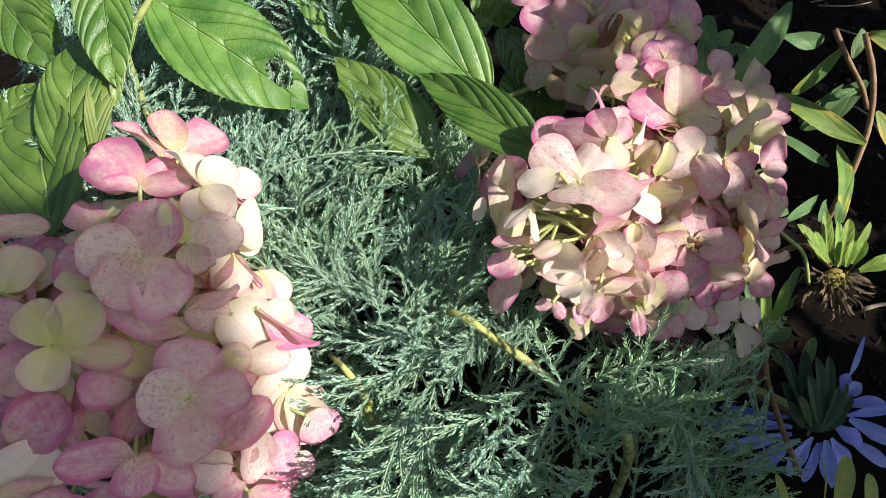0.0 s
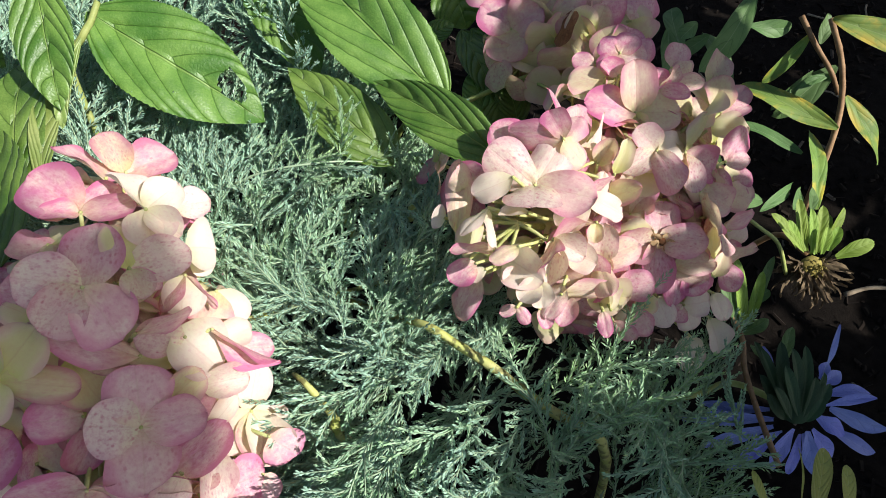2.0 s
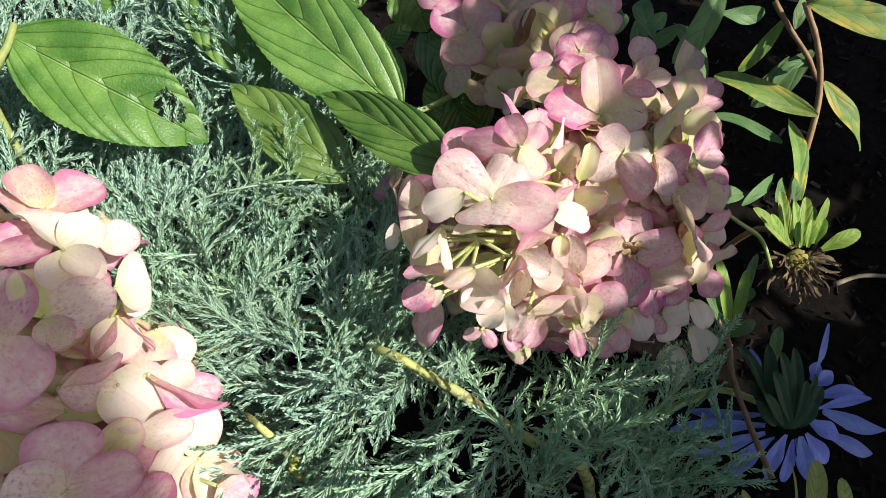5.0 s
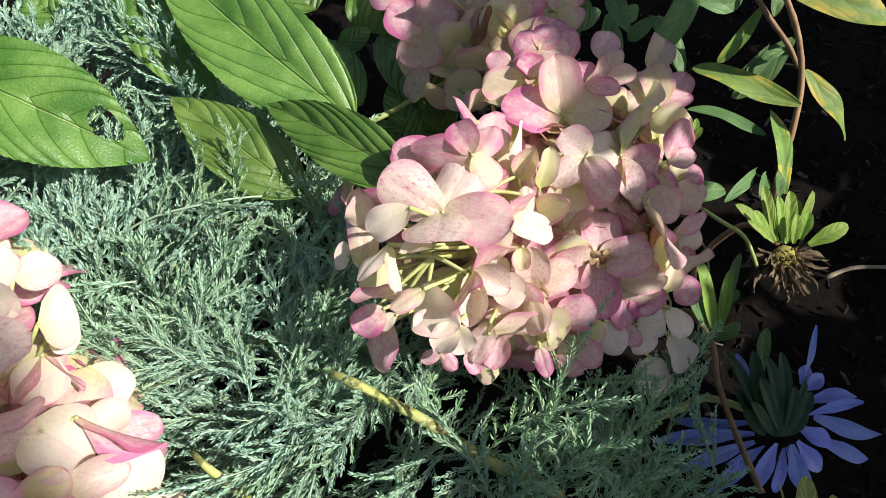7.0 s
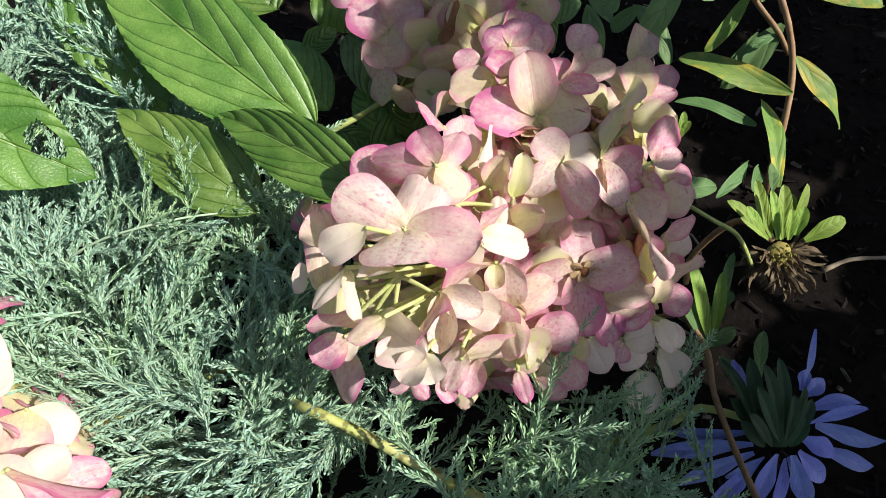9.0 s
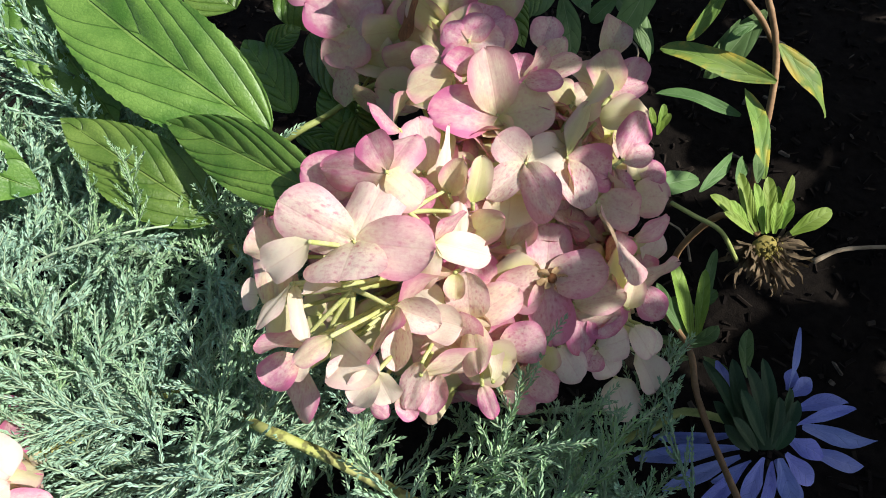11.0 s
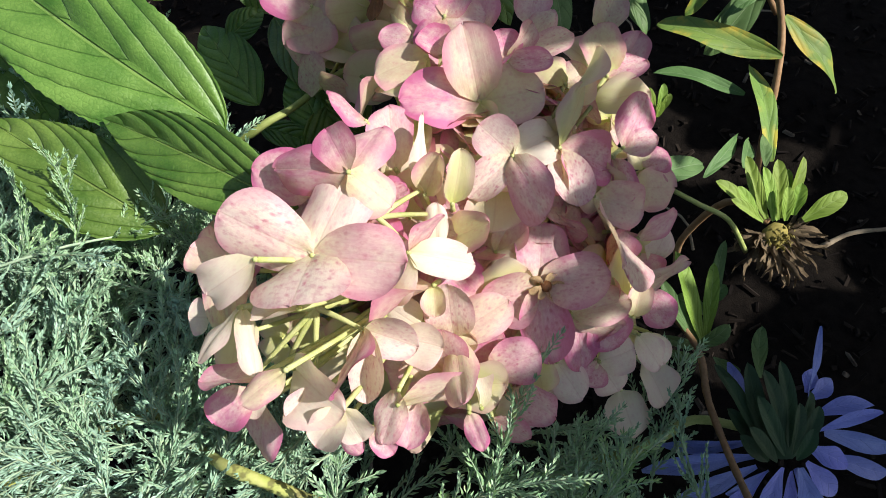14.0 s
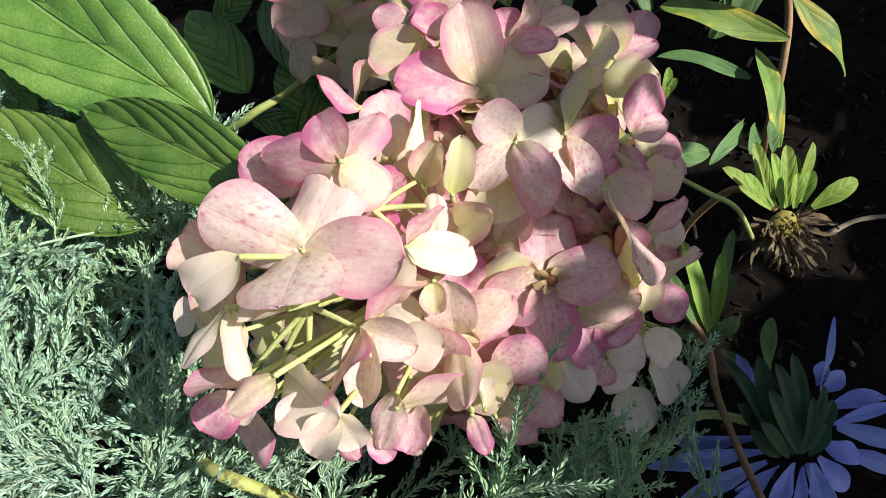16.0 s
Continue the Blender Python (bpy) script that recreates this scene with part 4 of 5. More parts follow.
leaf(hydrangea_branch_centre, (-0.0423, 0.2343, 0.3251), (0.0226, 0.1664, 0.3062), 0.0357, 5, 0.32, 0.12, 'R')
leaf(hydrangea_branch_centre, (-0.0034, 0.1735, 0.3049), (0.0426, 0.1335, 0.3090), 0.0204, 12, 0.50, 0.10, 'R')
leaf(hydrangea_branch_centre, (-0.0385, 0.1835, 0.3020), (0.0047, 0.1468, 0.2920), 0.0252, -10, 0.25, 0.10, 'R')
leaf(hydrangea_branch_centre, (-0.0590, 0.2398, 0.3163), (-0.0293, 0.1902, 0.2929), 0.0297, -15, 0.20, 0.10, 'G')
leaf(hydrangea_branch_side, (-0.1646, 0.1875, 0.3300), (-0.1331, 0.1531, 0.3220), 0.0239, 8, 0.35, 0.10, 'G')
leaf(hydrangea_branch_side, (-0.1661, 0.2007, 0.3220), (-0.1381, 0.1699, 0.3180), 0.0150, -10, 0.30, 0.10, 'G')
leaf(hydrangea_branch_side, (-0.1181, 0.1154, 0.3090), (-0.1242, 0.1664, 0.3270), 0.0218, 6, 0.25, 0.12, 'G')
leaf(hydrangea_branch_side, (-0.1206, 0.0941, 0.3000), (-0.1389, 0.1444, 0.3180), 0.0377, -8, 0.28, 0.10, 'G')
leaf(hydrangea_branch_side, (-0.1141, 0.1837, 0.3430), (-0.1056, 0.1432, 0.3240), 0.0189, -6, 0.35, 0.10, 'G')
leaf(hydrangea_branch_side, (-0.1084, 0.1172, 0.3120), (-0.1130, 0.1555, 0.3220), 0.0089, 14, 0.30, 0.10, 'Y')
leaf(hydrangea_branch_side, (-0.1020, 0.1693, 0.3290), (-0.1068, 0.1401, 0.3180), 0.0051, -25, 0.50, 0.10, 'Y')
leaf(hydrangea_branch_side, (-0.1546, 0.1312, 0.3050), (-0.1475, 0.1579, 0.3090), 0.0165, 0, 0.30, 0.10, 'G')
leaf(hydrangea_branch_side, (-0.1052, 0.0999, 0.3080), (-0.1001, 0.1004, 0.3120), 0.0016, 0, 0.20, 0.10, 'Y')
leaf(hydrangea_branch_side, (-0.1083, 0.0977, 0.3060), (-0.1050, 0.0997, 0.3100), 0.0018, 0, 0.20, 0.10, 'Y')
leaf(hydrangea_branch_rear, (0.1360, 0.2658, 0.2620), (0.1171, 0.2482, 0.2550), 0.0163, 10, 0.25, 0.10, 'G')
leaf(hydrangea_branch_rear, (0.0437, 0.2185, 0.2620), (0.0568, 0.1826, 0.2620), 0.0193, 0, 0.25, 0.10, 'G')
leaf(hydrangea_branch_rear, (0.0328, 0.2458, 0.2680), (0.0496, 0.2019, 0.2680), 0.0173, -8, 0.25, 0.10, 'G')
leaf(hydrangea_branch_rear, (0.0386, 0.1866, 0.2620), (0.0596, 0.1965, 0.2660), 0.0176, 8, 0.25, 0.10, 'G')
leaf(hydrangea_branch_rear, (0.0314, 0.2059, 0.2500), (0.0409, 0.2057, 0.2550), 0.0063, 0, 0.25, 0.10, 'G')
leaf(hydrangea_branch_rear, (0.1629, 0.2688, 0.2550), (0.1540, 0.2624, 0.2500), 0.0093, 0, 0.25, 0.10, 'P')
leaf(hydrangea_branch_rear, (0.1488, 0.2695, 0.2500), (0.1487, 0.2415, 0.2400), 0.0120, 0, 0.30, 0.10, 'P')
leaf(hydrangea_branch_rear, (0.0224, 0.2135, 0.2580), (0.0046, 0.2482, 0.2711), 0.0205, 0, 0.20, 0.10, 'G')
leaf(hydrangea_branch_rear, (0.0453, 0.1936, 0.2590), (0.0365, 0.2196, 0.2675), 0.0172, 0, 0.20, 0.10, 'G')
leaf(hydrangea_branch_rear, (0.0583, 0.1891, 0.2625), (0.0529, 0.2027, 0.2757), 0.0156, 10, 0.20, 0.10, 'G')
leaf(hydrangea_branch_rear, (0.0222, 0.2035, 0.2581), (0.0415, 0.1886, 0.2618), 0.0097, 0, 0.20, 0.10, 'G')
leaf(hydrangea_branch_rear, (0.0141, 0.2405, 0.2671), (0.0292, 0.2482, 0.2717), 0.0119, 0, 0.20, 0.10, 'G')
leaf(hydrangea_branch_rear, (0.0071, 0.2485, 0.2828), (-0.0058, 0.2671, 0.2928), 0.0273, 0, 0.20, 0.10, 'G')
leaf(hydrangea_branch_rear, (0.0380, 0.2451, 0.2702), (0.0491, 0.2244, 0.2647), 0.0118, 0, 0.20, 0.10, 'G')
leaf(hydrangea_branch_rear, (0.0268, 0.2779, 0.2767), (0.0373, 0.2615, 0.2565), 0.0300, 0, 0.20, 0.10, 'G')
leaf(hydrangea_branch_rear, (-0.0236, 0.1966, 0.2818), (-0.0408, 0.1799, 0.2835), 0.0131, 0, 0.20, 0.10, 'G')
leaf(hydrangea_branch_rear, (-0.0961, 0.2454, 0.2899), (-0.1158, 0.2619, 0.2985), 0.0214, 0, 0.20, 0.10, 'G')
leaf(hydrangea_branch_rear, (0.1069, 0.2478, 0.2850), (0.1189, 0.2206, 0.2701), 0.0149, 0, 0.20, 0.10, 'G')
leaf(aster_plant_upright, (0.2681, 0.2446, 0.1958), (0.2163, 0.2793, 0.2046), 0.0166, 0, 0.20, 0.10, 'A')
leaf(aster_plant_upright, (0.2748, 0.2855, 0.2073), (0.2445, 0.2649, 0.1813), 0.0186, 0, 0.30, 0.10, 'P')
leaf(aster_plant_upright, (0.2459, 0.2312, 0.1878), (0.2077, 0.2550, 0.1943), 0.0112, 20, 0.40, 0.10, 'P')
leaf(aster_plant_upright, (0.2593, 0.2480, 0.2203), (0.2828, 0.2145, 0.2023), 0.0142, -5, 0.25, 0.10, 'A')
leaf(aster_plant_upright, (0.2418, 0.1899, 0.1876), (0.2529, 0.2425, 0.2000), 0.0107, 0, 0.30, 0.10, 'A')
leaf(aster_plant_upright, (0.2449, 0.2794, 0.2489), (0.2957, 0.2531, 0.2470), 0.0182, 10, 0.30, 0.10, 'A')
leaf(aster_plant_upright, (0.2212, 0.3244, 0.2332), (0.1903, 0.2800, 0.2078), 0.0173, 0, 0.20, 0.10, 'P')
leaf(aster_plant_upright, (0.2176, 0.3092, 0.2190), (0.2480, 0.3076, 0.2188), 0.0115, 0, 0.20, 0.10, 'P')
leaf(aster_plant_upright, (0.2002, 0.2925, 0.2092), (0.2081, 0.2710, 0.1975), 0.0068, 0, 0.20, 0.10, 'P')
leaf(aster_plant_upright, (0.2037, 0.1839, 0.1947), (0.2315, 0.2031, 0.1946), 0.0073, 0, 0.40, 0.10, 'P')
leaf(aster_plant_upright, (0.1703, 0.1824, 0.2102), (0.2005, 0.1867, 0.2076), 0.0126, 0, 0.20, 0.10, 'P')
leaf(aster_plant_upright, (0.2597, 0.2839, 0.2060), (0.2391, 0.2695, 0.1860), 0.0055, 0, 0.40, 0.10, 'P')
leaf(aster_plant_upright, (0.2592, 0.3047, 0.2176), (0.2355, 0.2845, 0.1942), 0.0089, 0, 0.40, 0.10, 'A')
leaf(aster_plant_upright, (0.2713, 0.2814, 0.2049), (0.2520, 0.2752, 0.2009), 0.0061, 0, 0.40, 0.10, 'P')
leaf(aster_plant_upright, (0.2614, 0.2944, 0.2176), (0.2650, 0.3071, 0.2304), 0.0086, 0, 0.20, 0.10, 'P')
leaf(aster_plant_upright, (0.2226, 0.1847, 0.1956), (0.2350, 0.2014, 0.1938), 0.0073, 0, 0.40, 0.10, 'P')
leaf(aster_plant_upright, (0.2324, 0.1838, 0.1954), (0.2422, 0.2021, 0.1944), 0.0067, 0, 0.40, 0.10, 'P')
leaf(aster_plant_upright, (0.1876, 0.2207, 0.2147), (0.1795, 0.2149, 0.2113), 0.0066, 0, 0.30, 0.10, 'P')
leaf(aster_plant_upright, (0.1725, 0.2899, 0.2185), (0.1705, 0.3220, 0.2248), 0.0133, 0, 0.30, 0.10, 'P')
leaf(aster_plant_upright, (0.1898, 0.2969, 0.2228), (0.1760, 0.2948, 0.2099), 0.0100, 0, 0.30, 0.10, 'P')
leaf(aster_plant_upright, (0.1508, 0.2863, 0.2388), (0.1320, 0.2743, 0.2431), 0.0139, 0, 0.30, 0.10, 'P')
leaf(aster_plant_upright, (0.1751, 0.1961, 0.2122), (0.1722, 0.2090, 0.2193), 0.0069, 0, 0.30, 0.10, 'P')
leaf(aster_plant_upright, (0.2124, 0.2812, 0.1918), (0.1966, 0.3119, 0.2142), 0.0152, 0, 0.30, 0.10, 'P')
leaf(aster_plant_low, (0.1693, 0.1075, 0.2046), (0.1660, 0.1360, 0.2291), 0.0072, 20, 0.35, 0.14, 'L')
leaf(aster_plant_low, (0.1722, 0.1104, 0.2039), (0.1764, 0.1307, 0.2242), 0.0053, -20, 0.35, 0.14, 'L')
leaf(aster_plant_low, (0.1686, 0.1076, 0.2046), (0.1569, 0.1277, 0.2243), 0.0057, 15, 0.35, 0.14, 'P')
leaf(aster_plant_low, (0.1721, 0.1098, 0.2013), (0.1827, 0.1383, 0.2263), 0.0049, 10, 0.35, 0.14, 'P')
leaf(aster_plant_low, (0.1671, 0.1071, 0.2066), (0.1761, 0.1090, 0.2170), 0.0066, 0, 0.35, 0.14, 'P')
leaf(aster_plant_low, (0.1754, 0.1200, 0.2047), (0.1634, 0.1244, 0.2158), 0.0074, 0, 0.35, 0.14, 'P')
leaf(aster_plant_low, (0.1674, 0.1037, 0.2002), (0.1553, 0.1056, 0.2099), 0.0043, 0, 0.35, 0.14, 'P')
leaf(aster_plant_low, (0.1759, 0.1232, 0.2065), (0.1808, 0.1248, 0.2166), 0.0064, 0, 0.35, 0.14, 'P')
leaf(aster_plant_low, (0.1737, 0.1033, 0.2002), (0.1783, 0.0953, 0.2050), 0.0043, 0, 0.35, 0.14, 'P')
leaf(aster_plant_low, (0.1716, 0.1085, 0.1961), (0.1561, 0.1117, 0.2064), 0.0045, 0, 0.35, 0.14, 'P')
leaf(aster_plant_low, (0.1909, 0.0940, 0.1934), (0.1906, 0.1077, 0.2099), 0.0061, 0, 0.35, 0.14, 'P')
leaf(aster_plant_low, (0.1741, 0.1162, 0.1980), (0.1605, 0.1204, 0.2090), 0.0050, 0, 0.35, 0.14, 'P')
leaf(aster_plant_low, (0.1834, 0.2064, 0.2194), (0.1866, 0.2144, 0.2284), 0.0041, 0, 0.30, 0.10, 'L')
leaf(aster_plant_low, (0.1825, 0.2080, 0.2202), (0.1800, 0.2140, 0.2279), 0.0033, 0, 0.30, 0.10, 'L')
leaf(aster_plant_low, (0.1852, 0.2072, 0.2198), (0.1884, 0.2101, 0.2261), 0.0033, 0, 0.30, 0.10, 'L')
leaf(aster_plant_low, (0.1826, 0.2051, 0.2186), (0.1838, 0.2081, 0.2248), 0.0038, 0, 0.30, 0.10, 'L')
leaf(yellow_leaved_shoot, (0.1293, 0.0249, 0.2616), (0.1275, 0.0374, 0.2628), 0.0035, 10, 0.20, 0.10, 'S')
leaf(yellow_leaved_shoot, (0.1445, 0.0231, 0.2606), (0.1561, 0.0449, 0.2612), 0.0067, -10, 0.20, 0.10, 'S')
leaf(yellow_leaved_shoot, (0.1558, 0.0235, 0.2608), (0.1598, 0.0387, 0.2635), 0.0052, 0, 0.20, 0.10, 'S')
leaf(yellow_leaved_shoot, (0.1396, 0.0270, 0.2627), (0.1475, 0.0447, 0.2611), 0.0022, 30, 0.30, 0.10, 'S')
leaf(blue_aster, (0.1899, 0.0817, 0.2186), (0.1925, 0.0959, 0.2401), 0.0037, 30, 0.45, 0.16, 'K')
leaf(blue_aster, (0.1932, 0.0760, 0.2133), (0.2096, 0.0755, 0.2204), 0.0057, -10, 0.45, 0.16, 'K')
leaf(blue_aster, (0.1900, 0.0709, 0.2150), (0.2079, 0.0715, 0.2250), 0.0047, 12, 0.45, 0.16, 'K')
leaf(blue_aster, (0.1937, 0.0698, 0.2122), (0.2175, 0.0569, 0.2106), 0.0079, 20, 0.45, 0.16, 'K')
leaf(blue_aster, (0.1944, 0.0625, 0.2049), (0.2187, 0.0506, 0.1992), 0.0065, -18, 0.45, 0.16, 'K')
leaf(blue_aster, (0.1866, 0.0663, 0.2135), (0.1965, 0.0580, 0.2139), 0.0075, 10, 0.45, 0.16, 'K')
leaf(blue_aster, (0.1859, 0.0616, 0.2075), (0.1946, 0.0495, 0.2035), 0.0079, -12, 0.45, 0.16, 'K')
leaf(blue_aster, (0.1825, 0.0607, 0.2092), (0.1838, 0.0428, 0.2018), 0.0070, 16, 0.45, 0.16, 'K')
leaf(blue_aster, (0.1809, 0.0604, 0.2056), (0.1773, 0.0436, 0.1964), 0.0063, -14, 0.45, 0.16, 'K')
leaf(blue_aster, (0.1772, 0.0621, 0.2087), (0.1675, 0.0462, 0.1998), 0.0061, 12, 0.45, 0.16, 'K')
leaf(blue_aster, (0.1725, 0.0678, 0.2037), (0.1351, 0.0692, 0.1987), 0.0069, 0, 0.45, 0.16, 'K')
leaf(blue_aster, (0.1713, 0.0641, 0.2039), (0.1418, 0.0571, 0.1969), 0.0059, 14, 0.45, 0.16, 'K')
leaf(blue_aster, (0.1728, 0.0723, 0.2027), (0.1444, 0.0754, 0.1990), 0.0055, -10, 0.45, 0.16, 'K')
leaf(blue_aster, (0.1732, 0.0615, 0.2025), (0.1511, 0.0472, 0.1941), 0.0059, 10, 0.45, 0.16, 'K')
leaf(blue_aster, (0.1945, 0.0811, 0.2116), (0.2045, 0.0853, 0.2142), 0.0064, 0, 0.45, 0.16, 'K')
leaf(blue_aster, (0.1949, 0.0835, 0.2106), (0.1993, 0.0899, 0.2143), 0.0055, 0, 0.45, 0.16, 'K')
leaf(blue_aster, (0.1742, 0.0847, 0.2083), (0.1715, 0.0970, 0.2150), 0.0048, 0, 0.45, 0.16, 'K')
leaf(blue_aster, (0.1746, 0.0623, 0.2042), (0.1603, 0.0556, 0.2001), 0.0055, -16, 0.45, 0.16, 'K')
leaf(blue_aster, (0.1849, 0.0612, 0.2027), (0.1938, 0.0418, 0.1925), 0.0064, 10, 0.45, 0.16, 'K')
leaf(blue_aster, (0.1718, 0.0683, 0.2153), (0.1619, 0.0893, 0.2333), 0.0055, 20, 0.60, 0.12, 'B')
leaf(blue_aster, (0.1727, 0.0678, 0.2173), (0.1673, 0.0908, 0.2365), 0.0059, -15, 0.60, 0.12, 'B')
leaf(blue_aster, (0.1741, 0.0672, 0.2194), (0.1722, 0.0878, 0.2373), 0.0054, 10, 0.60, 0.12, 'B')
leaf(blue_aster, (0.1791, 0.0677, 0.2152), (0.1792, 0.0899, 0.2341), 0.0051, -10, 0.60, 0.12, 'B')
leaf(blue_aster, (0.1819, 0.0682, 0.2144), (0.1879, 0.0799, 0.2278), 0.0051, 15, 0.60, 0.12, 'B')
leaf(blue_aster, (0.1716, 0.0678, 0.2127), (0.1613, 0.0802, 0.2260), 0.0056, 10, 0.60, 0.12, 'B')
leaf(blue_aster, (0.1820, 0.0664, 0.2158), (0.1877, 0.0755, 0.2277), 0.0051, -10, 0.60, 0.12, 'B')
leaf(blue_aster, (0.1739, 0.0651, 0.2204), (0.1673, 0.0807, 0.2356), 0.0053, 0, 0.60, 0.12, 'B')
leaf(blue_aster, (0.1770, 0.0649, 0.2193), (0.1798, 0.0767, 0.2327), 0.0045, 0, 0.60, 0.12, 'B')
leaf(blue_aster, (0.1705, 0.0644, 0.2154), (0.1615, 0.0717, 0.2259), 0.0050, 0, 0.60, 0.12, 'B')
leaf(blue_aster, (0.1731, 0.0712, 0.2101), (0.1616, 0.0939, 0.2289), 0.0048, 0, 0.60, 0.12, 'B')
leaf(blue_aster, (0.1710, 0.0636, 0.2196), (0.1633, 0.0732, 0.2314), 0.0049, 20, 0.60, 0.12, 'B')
leaf(blue_aster, (0.1789, 0.0630, 0.2172), (0.1826, 0.0695, 0.2277), 0.0046, -20, 0.60, 0.12, 'B')
leaf(withered_aster, (0.2136, 0.1589, 0.1991), (0.2002, 0.1721, 0.2126), 0.0067, 20, 0.55, 0.12, 'L')
leaf(withered_aster, (0.2138, 0.1559, 0.2020), (0.2061, 0.1663, 0.2142), 0.0053, 10, 0.55, 0.12, 'L')
leaf(withered_aster, (0.2206, 0.1581, 0.1965), (0.2151, 0.1793, 0.2148), 0.0063, -8, 0.55, 0.12, 'L')
leaf(withered_aster, (0.2201, 0.1547, 0.2004), (0.2187, 0.1717, 0.2165), 0.0053, 6, 0.55, 0.12, 'L')
leaf(withered_aster, (0.2256, 0.1569, 0.1972), (0.2271, 0.1753, 0.2141), 0.0068, -6, 0.55, 0.12, 'L')
leaf(withered_aster, (0.2305, 0.1583, 0.1958), (0.2403, 0.1751, 0.2121), 0.0057, 14, 0.55, 0.12, 'L')
leaf(withered_aster, (0.2287, 0.1550, 0.2020), (0.2311, 0.1627, 0.2131), 0.0061, -14, 0.55, 0.12, 'L')
leaf(withered_aster, (0.2271, 0.1578, 0.1932), (0.2192, 0.1746, 0.2089), 0.0055, 0, 0.55, 0.12, 'L')
leaf(withered_aster, (0.2250, 0.1585, 0.1924), (0.2342, 0.1733, 0.2075), 0.0055, 0, 0.55, 0.12, 'L')
leaf(withered_aster, (0.2141, 0.1539, 0.2032), (0.2015, 0.1615, 0.2137), 0.0047, 10, 0.55, 0.12, 'L')
leaf(withered_aster, (0.2237, 0.1527, 0.2029), (0.2242, 0.1616, 0.2145), 0.0053, -6, 0.55, 0.12, 'L')
leaf(withered_aster, (0.2352, 0.1538, 0.1970), (0.2520, 0.1581, 0.2066), 0.0081, -10, 0.30, 0.10, 'L')
stem(hydrangea_branch_side, "stalk", [(-0.0983, 0.1837, 0.3330), (-0.1003, 0.1771, 0.3300), (-0.1026, 0.1711, 0.3280), (-0.1111, 0.1655, 0.3150), (-0.10, 0.14, 0.26), (-0.09, 0.15, 0.10)], 0.0011, 0.0015, GREEN_STEM)
stem(hydrangea_branch_centre, "stalk", [(-0.0423, 0.2343, 0.3251), (-0.05, 0.235, 0.30), (-0.05, 0.23, 0.2), (-0.04, 0.22, 0.1)], 0.0014, 0.003, GREEN_STEM)
stem(hydrangea_branch_rear, "stalk", [(0.03, 0.21, 0.25), (0.01, 0.23, 0.18), (0.0, 0.24, 0.1)], 0.0014, 0.003, GREEN_STEM)
stem(aster_plant_upright, "stem", [(0.2498, 0.3101, 0.2260), (0.2581, 0.2947, 0.2177), (0.2701, 0.2814, 0.2071), (0.2793, 0.2741, 0.1953)], 0.0016, 0.0015, BROWN_STEM, 0.08)
stem(aster_plant_upright, "stem", [(0.2614, 0.3001, 0.2322), (0.2676, 0.2768, 0.2194), (0.2702, 0.2548, 0.2015), (0.2648, 0.2327, 0.1834), (0.2633, 0.2184, 0.1582), (0.2852, 0.2181, 0.098)], 0.0016, 0.0019, BROWN_STEM, 0.08)
stem(aster_plant_low, "side_stem", [(0.1708, 0.1617, 0.2295), (0.1807, 0.1563, 0.2246), (0.1938, 0.1516, 0.2156), (0.2082, 0.1464, 0.1928)], 0.0009, 0.0011, GREEN_STEM)
stem(aster_plant_low, "stem", [(0.19, 0.16, 0.098), (0.172, 0.135, 0.17), (0.1624, 0.1217, 0.2050), (0.1641, 0.1042, 0.2120), (0.1587, 0.0868, 0.2170), (0.1563, 0.0691, 0.2220), (0.1554, 0.0551, 0.2260), (0.1557, 0.0433, 0.2280)], 0.0013, 0.0012, BROWN_STEM, 0.08)
stem(blue_aster, "stem", [(0.182, 0.071, 0.206), (0.1559, 0.0814, 0.2109), (0.1426, 0.0785, 0.2089), (0.1275, 0.0759, 0.2014), (0.11, 0.08, 0.16), (0.12, 0.09, 0.098)], 0.0016, 0.0016, GREEN_STEM)
stem(withered_aster, "stem", [(0.222, 0.157, 0.195), (0.215, 0.175, 0.185), (0.21, 0.18, 0.14), (0.22, 0.18, 0.098)], 0.0016, 0.002, BROWN_STEM)
stem(yellow_leaved_shoot, "stem", [(0.165, 0.02, 0.265), (0.17, 0.03, 0.22), (0.17, 0.04, 0.098)], 0.001, 0.0015, GREEN_STEM)


def dome(parent, name, at, radius, axis, material, flat=0.6):
    z = Vector(axis).normalized()
    x = z.orthogonal().normalized()
    y = z.cross(x)
    verts, faces = [], []
    rng = random.Random(3)
    for i in range(6):
        w = math.pi * 0.62 * i / 5
        for k in range(12):
            t = k * math.pi / 6
            r = radius * math.sin(w + 0.05) * rng.uniform(0.92, 1.08)
            verts.append(Vector(at) + x * r * math.cos(t) + y * r * math.sin(t) + z * radius * flat * math.cos(w))
    for i in range(5):
        for k in range(12):
            q = (k + 1) % 12
            faces.append((i * 12 + k, i * 12 + q, i * 12 + 12 + q, i * 12 + 12 + k))
    faces.append(tuple(range(12))[::-1])
    return put_part(name, mesh_of(name, verts, faces, material), parent)


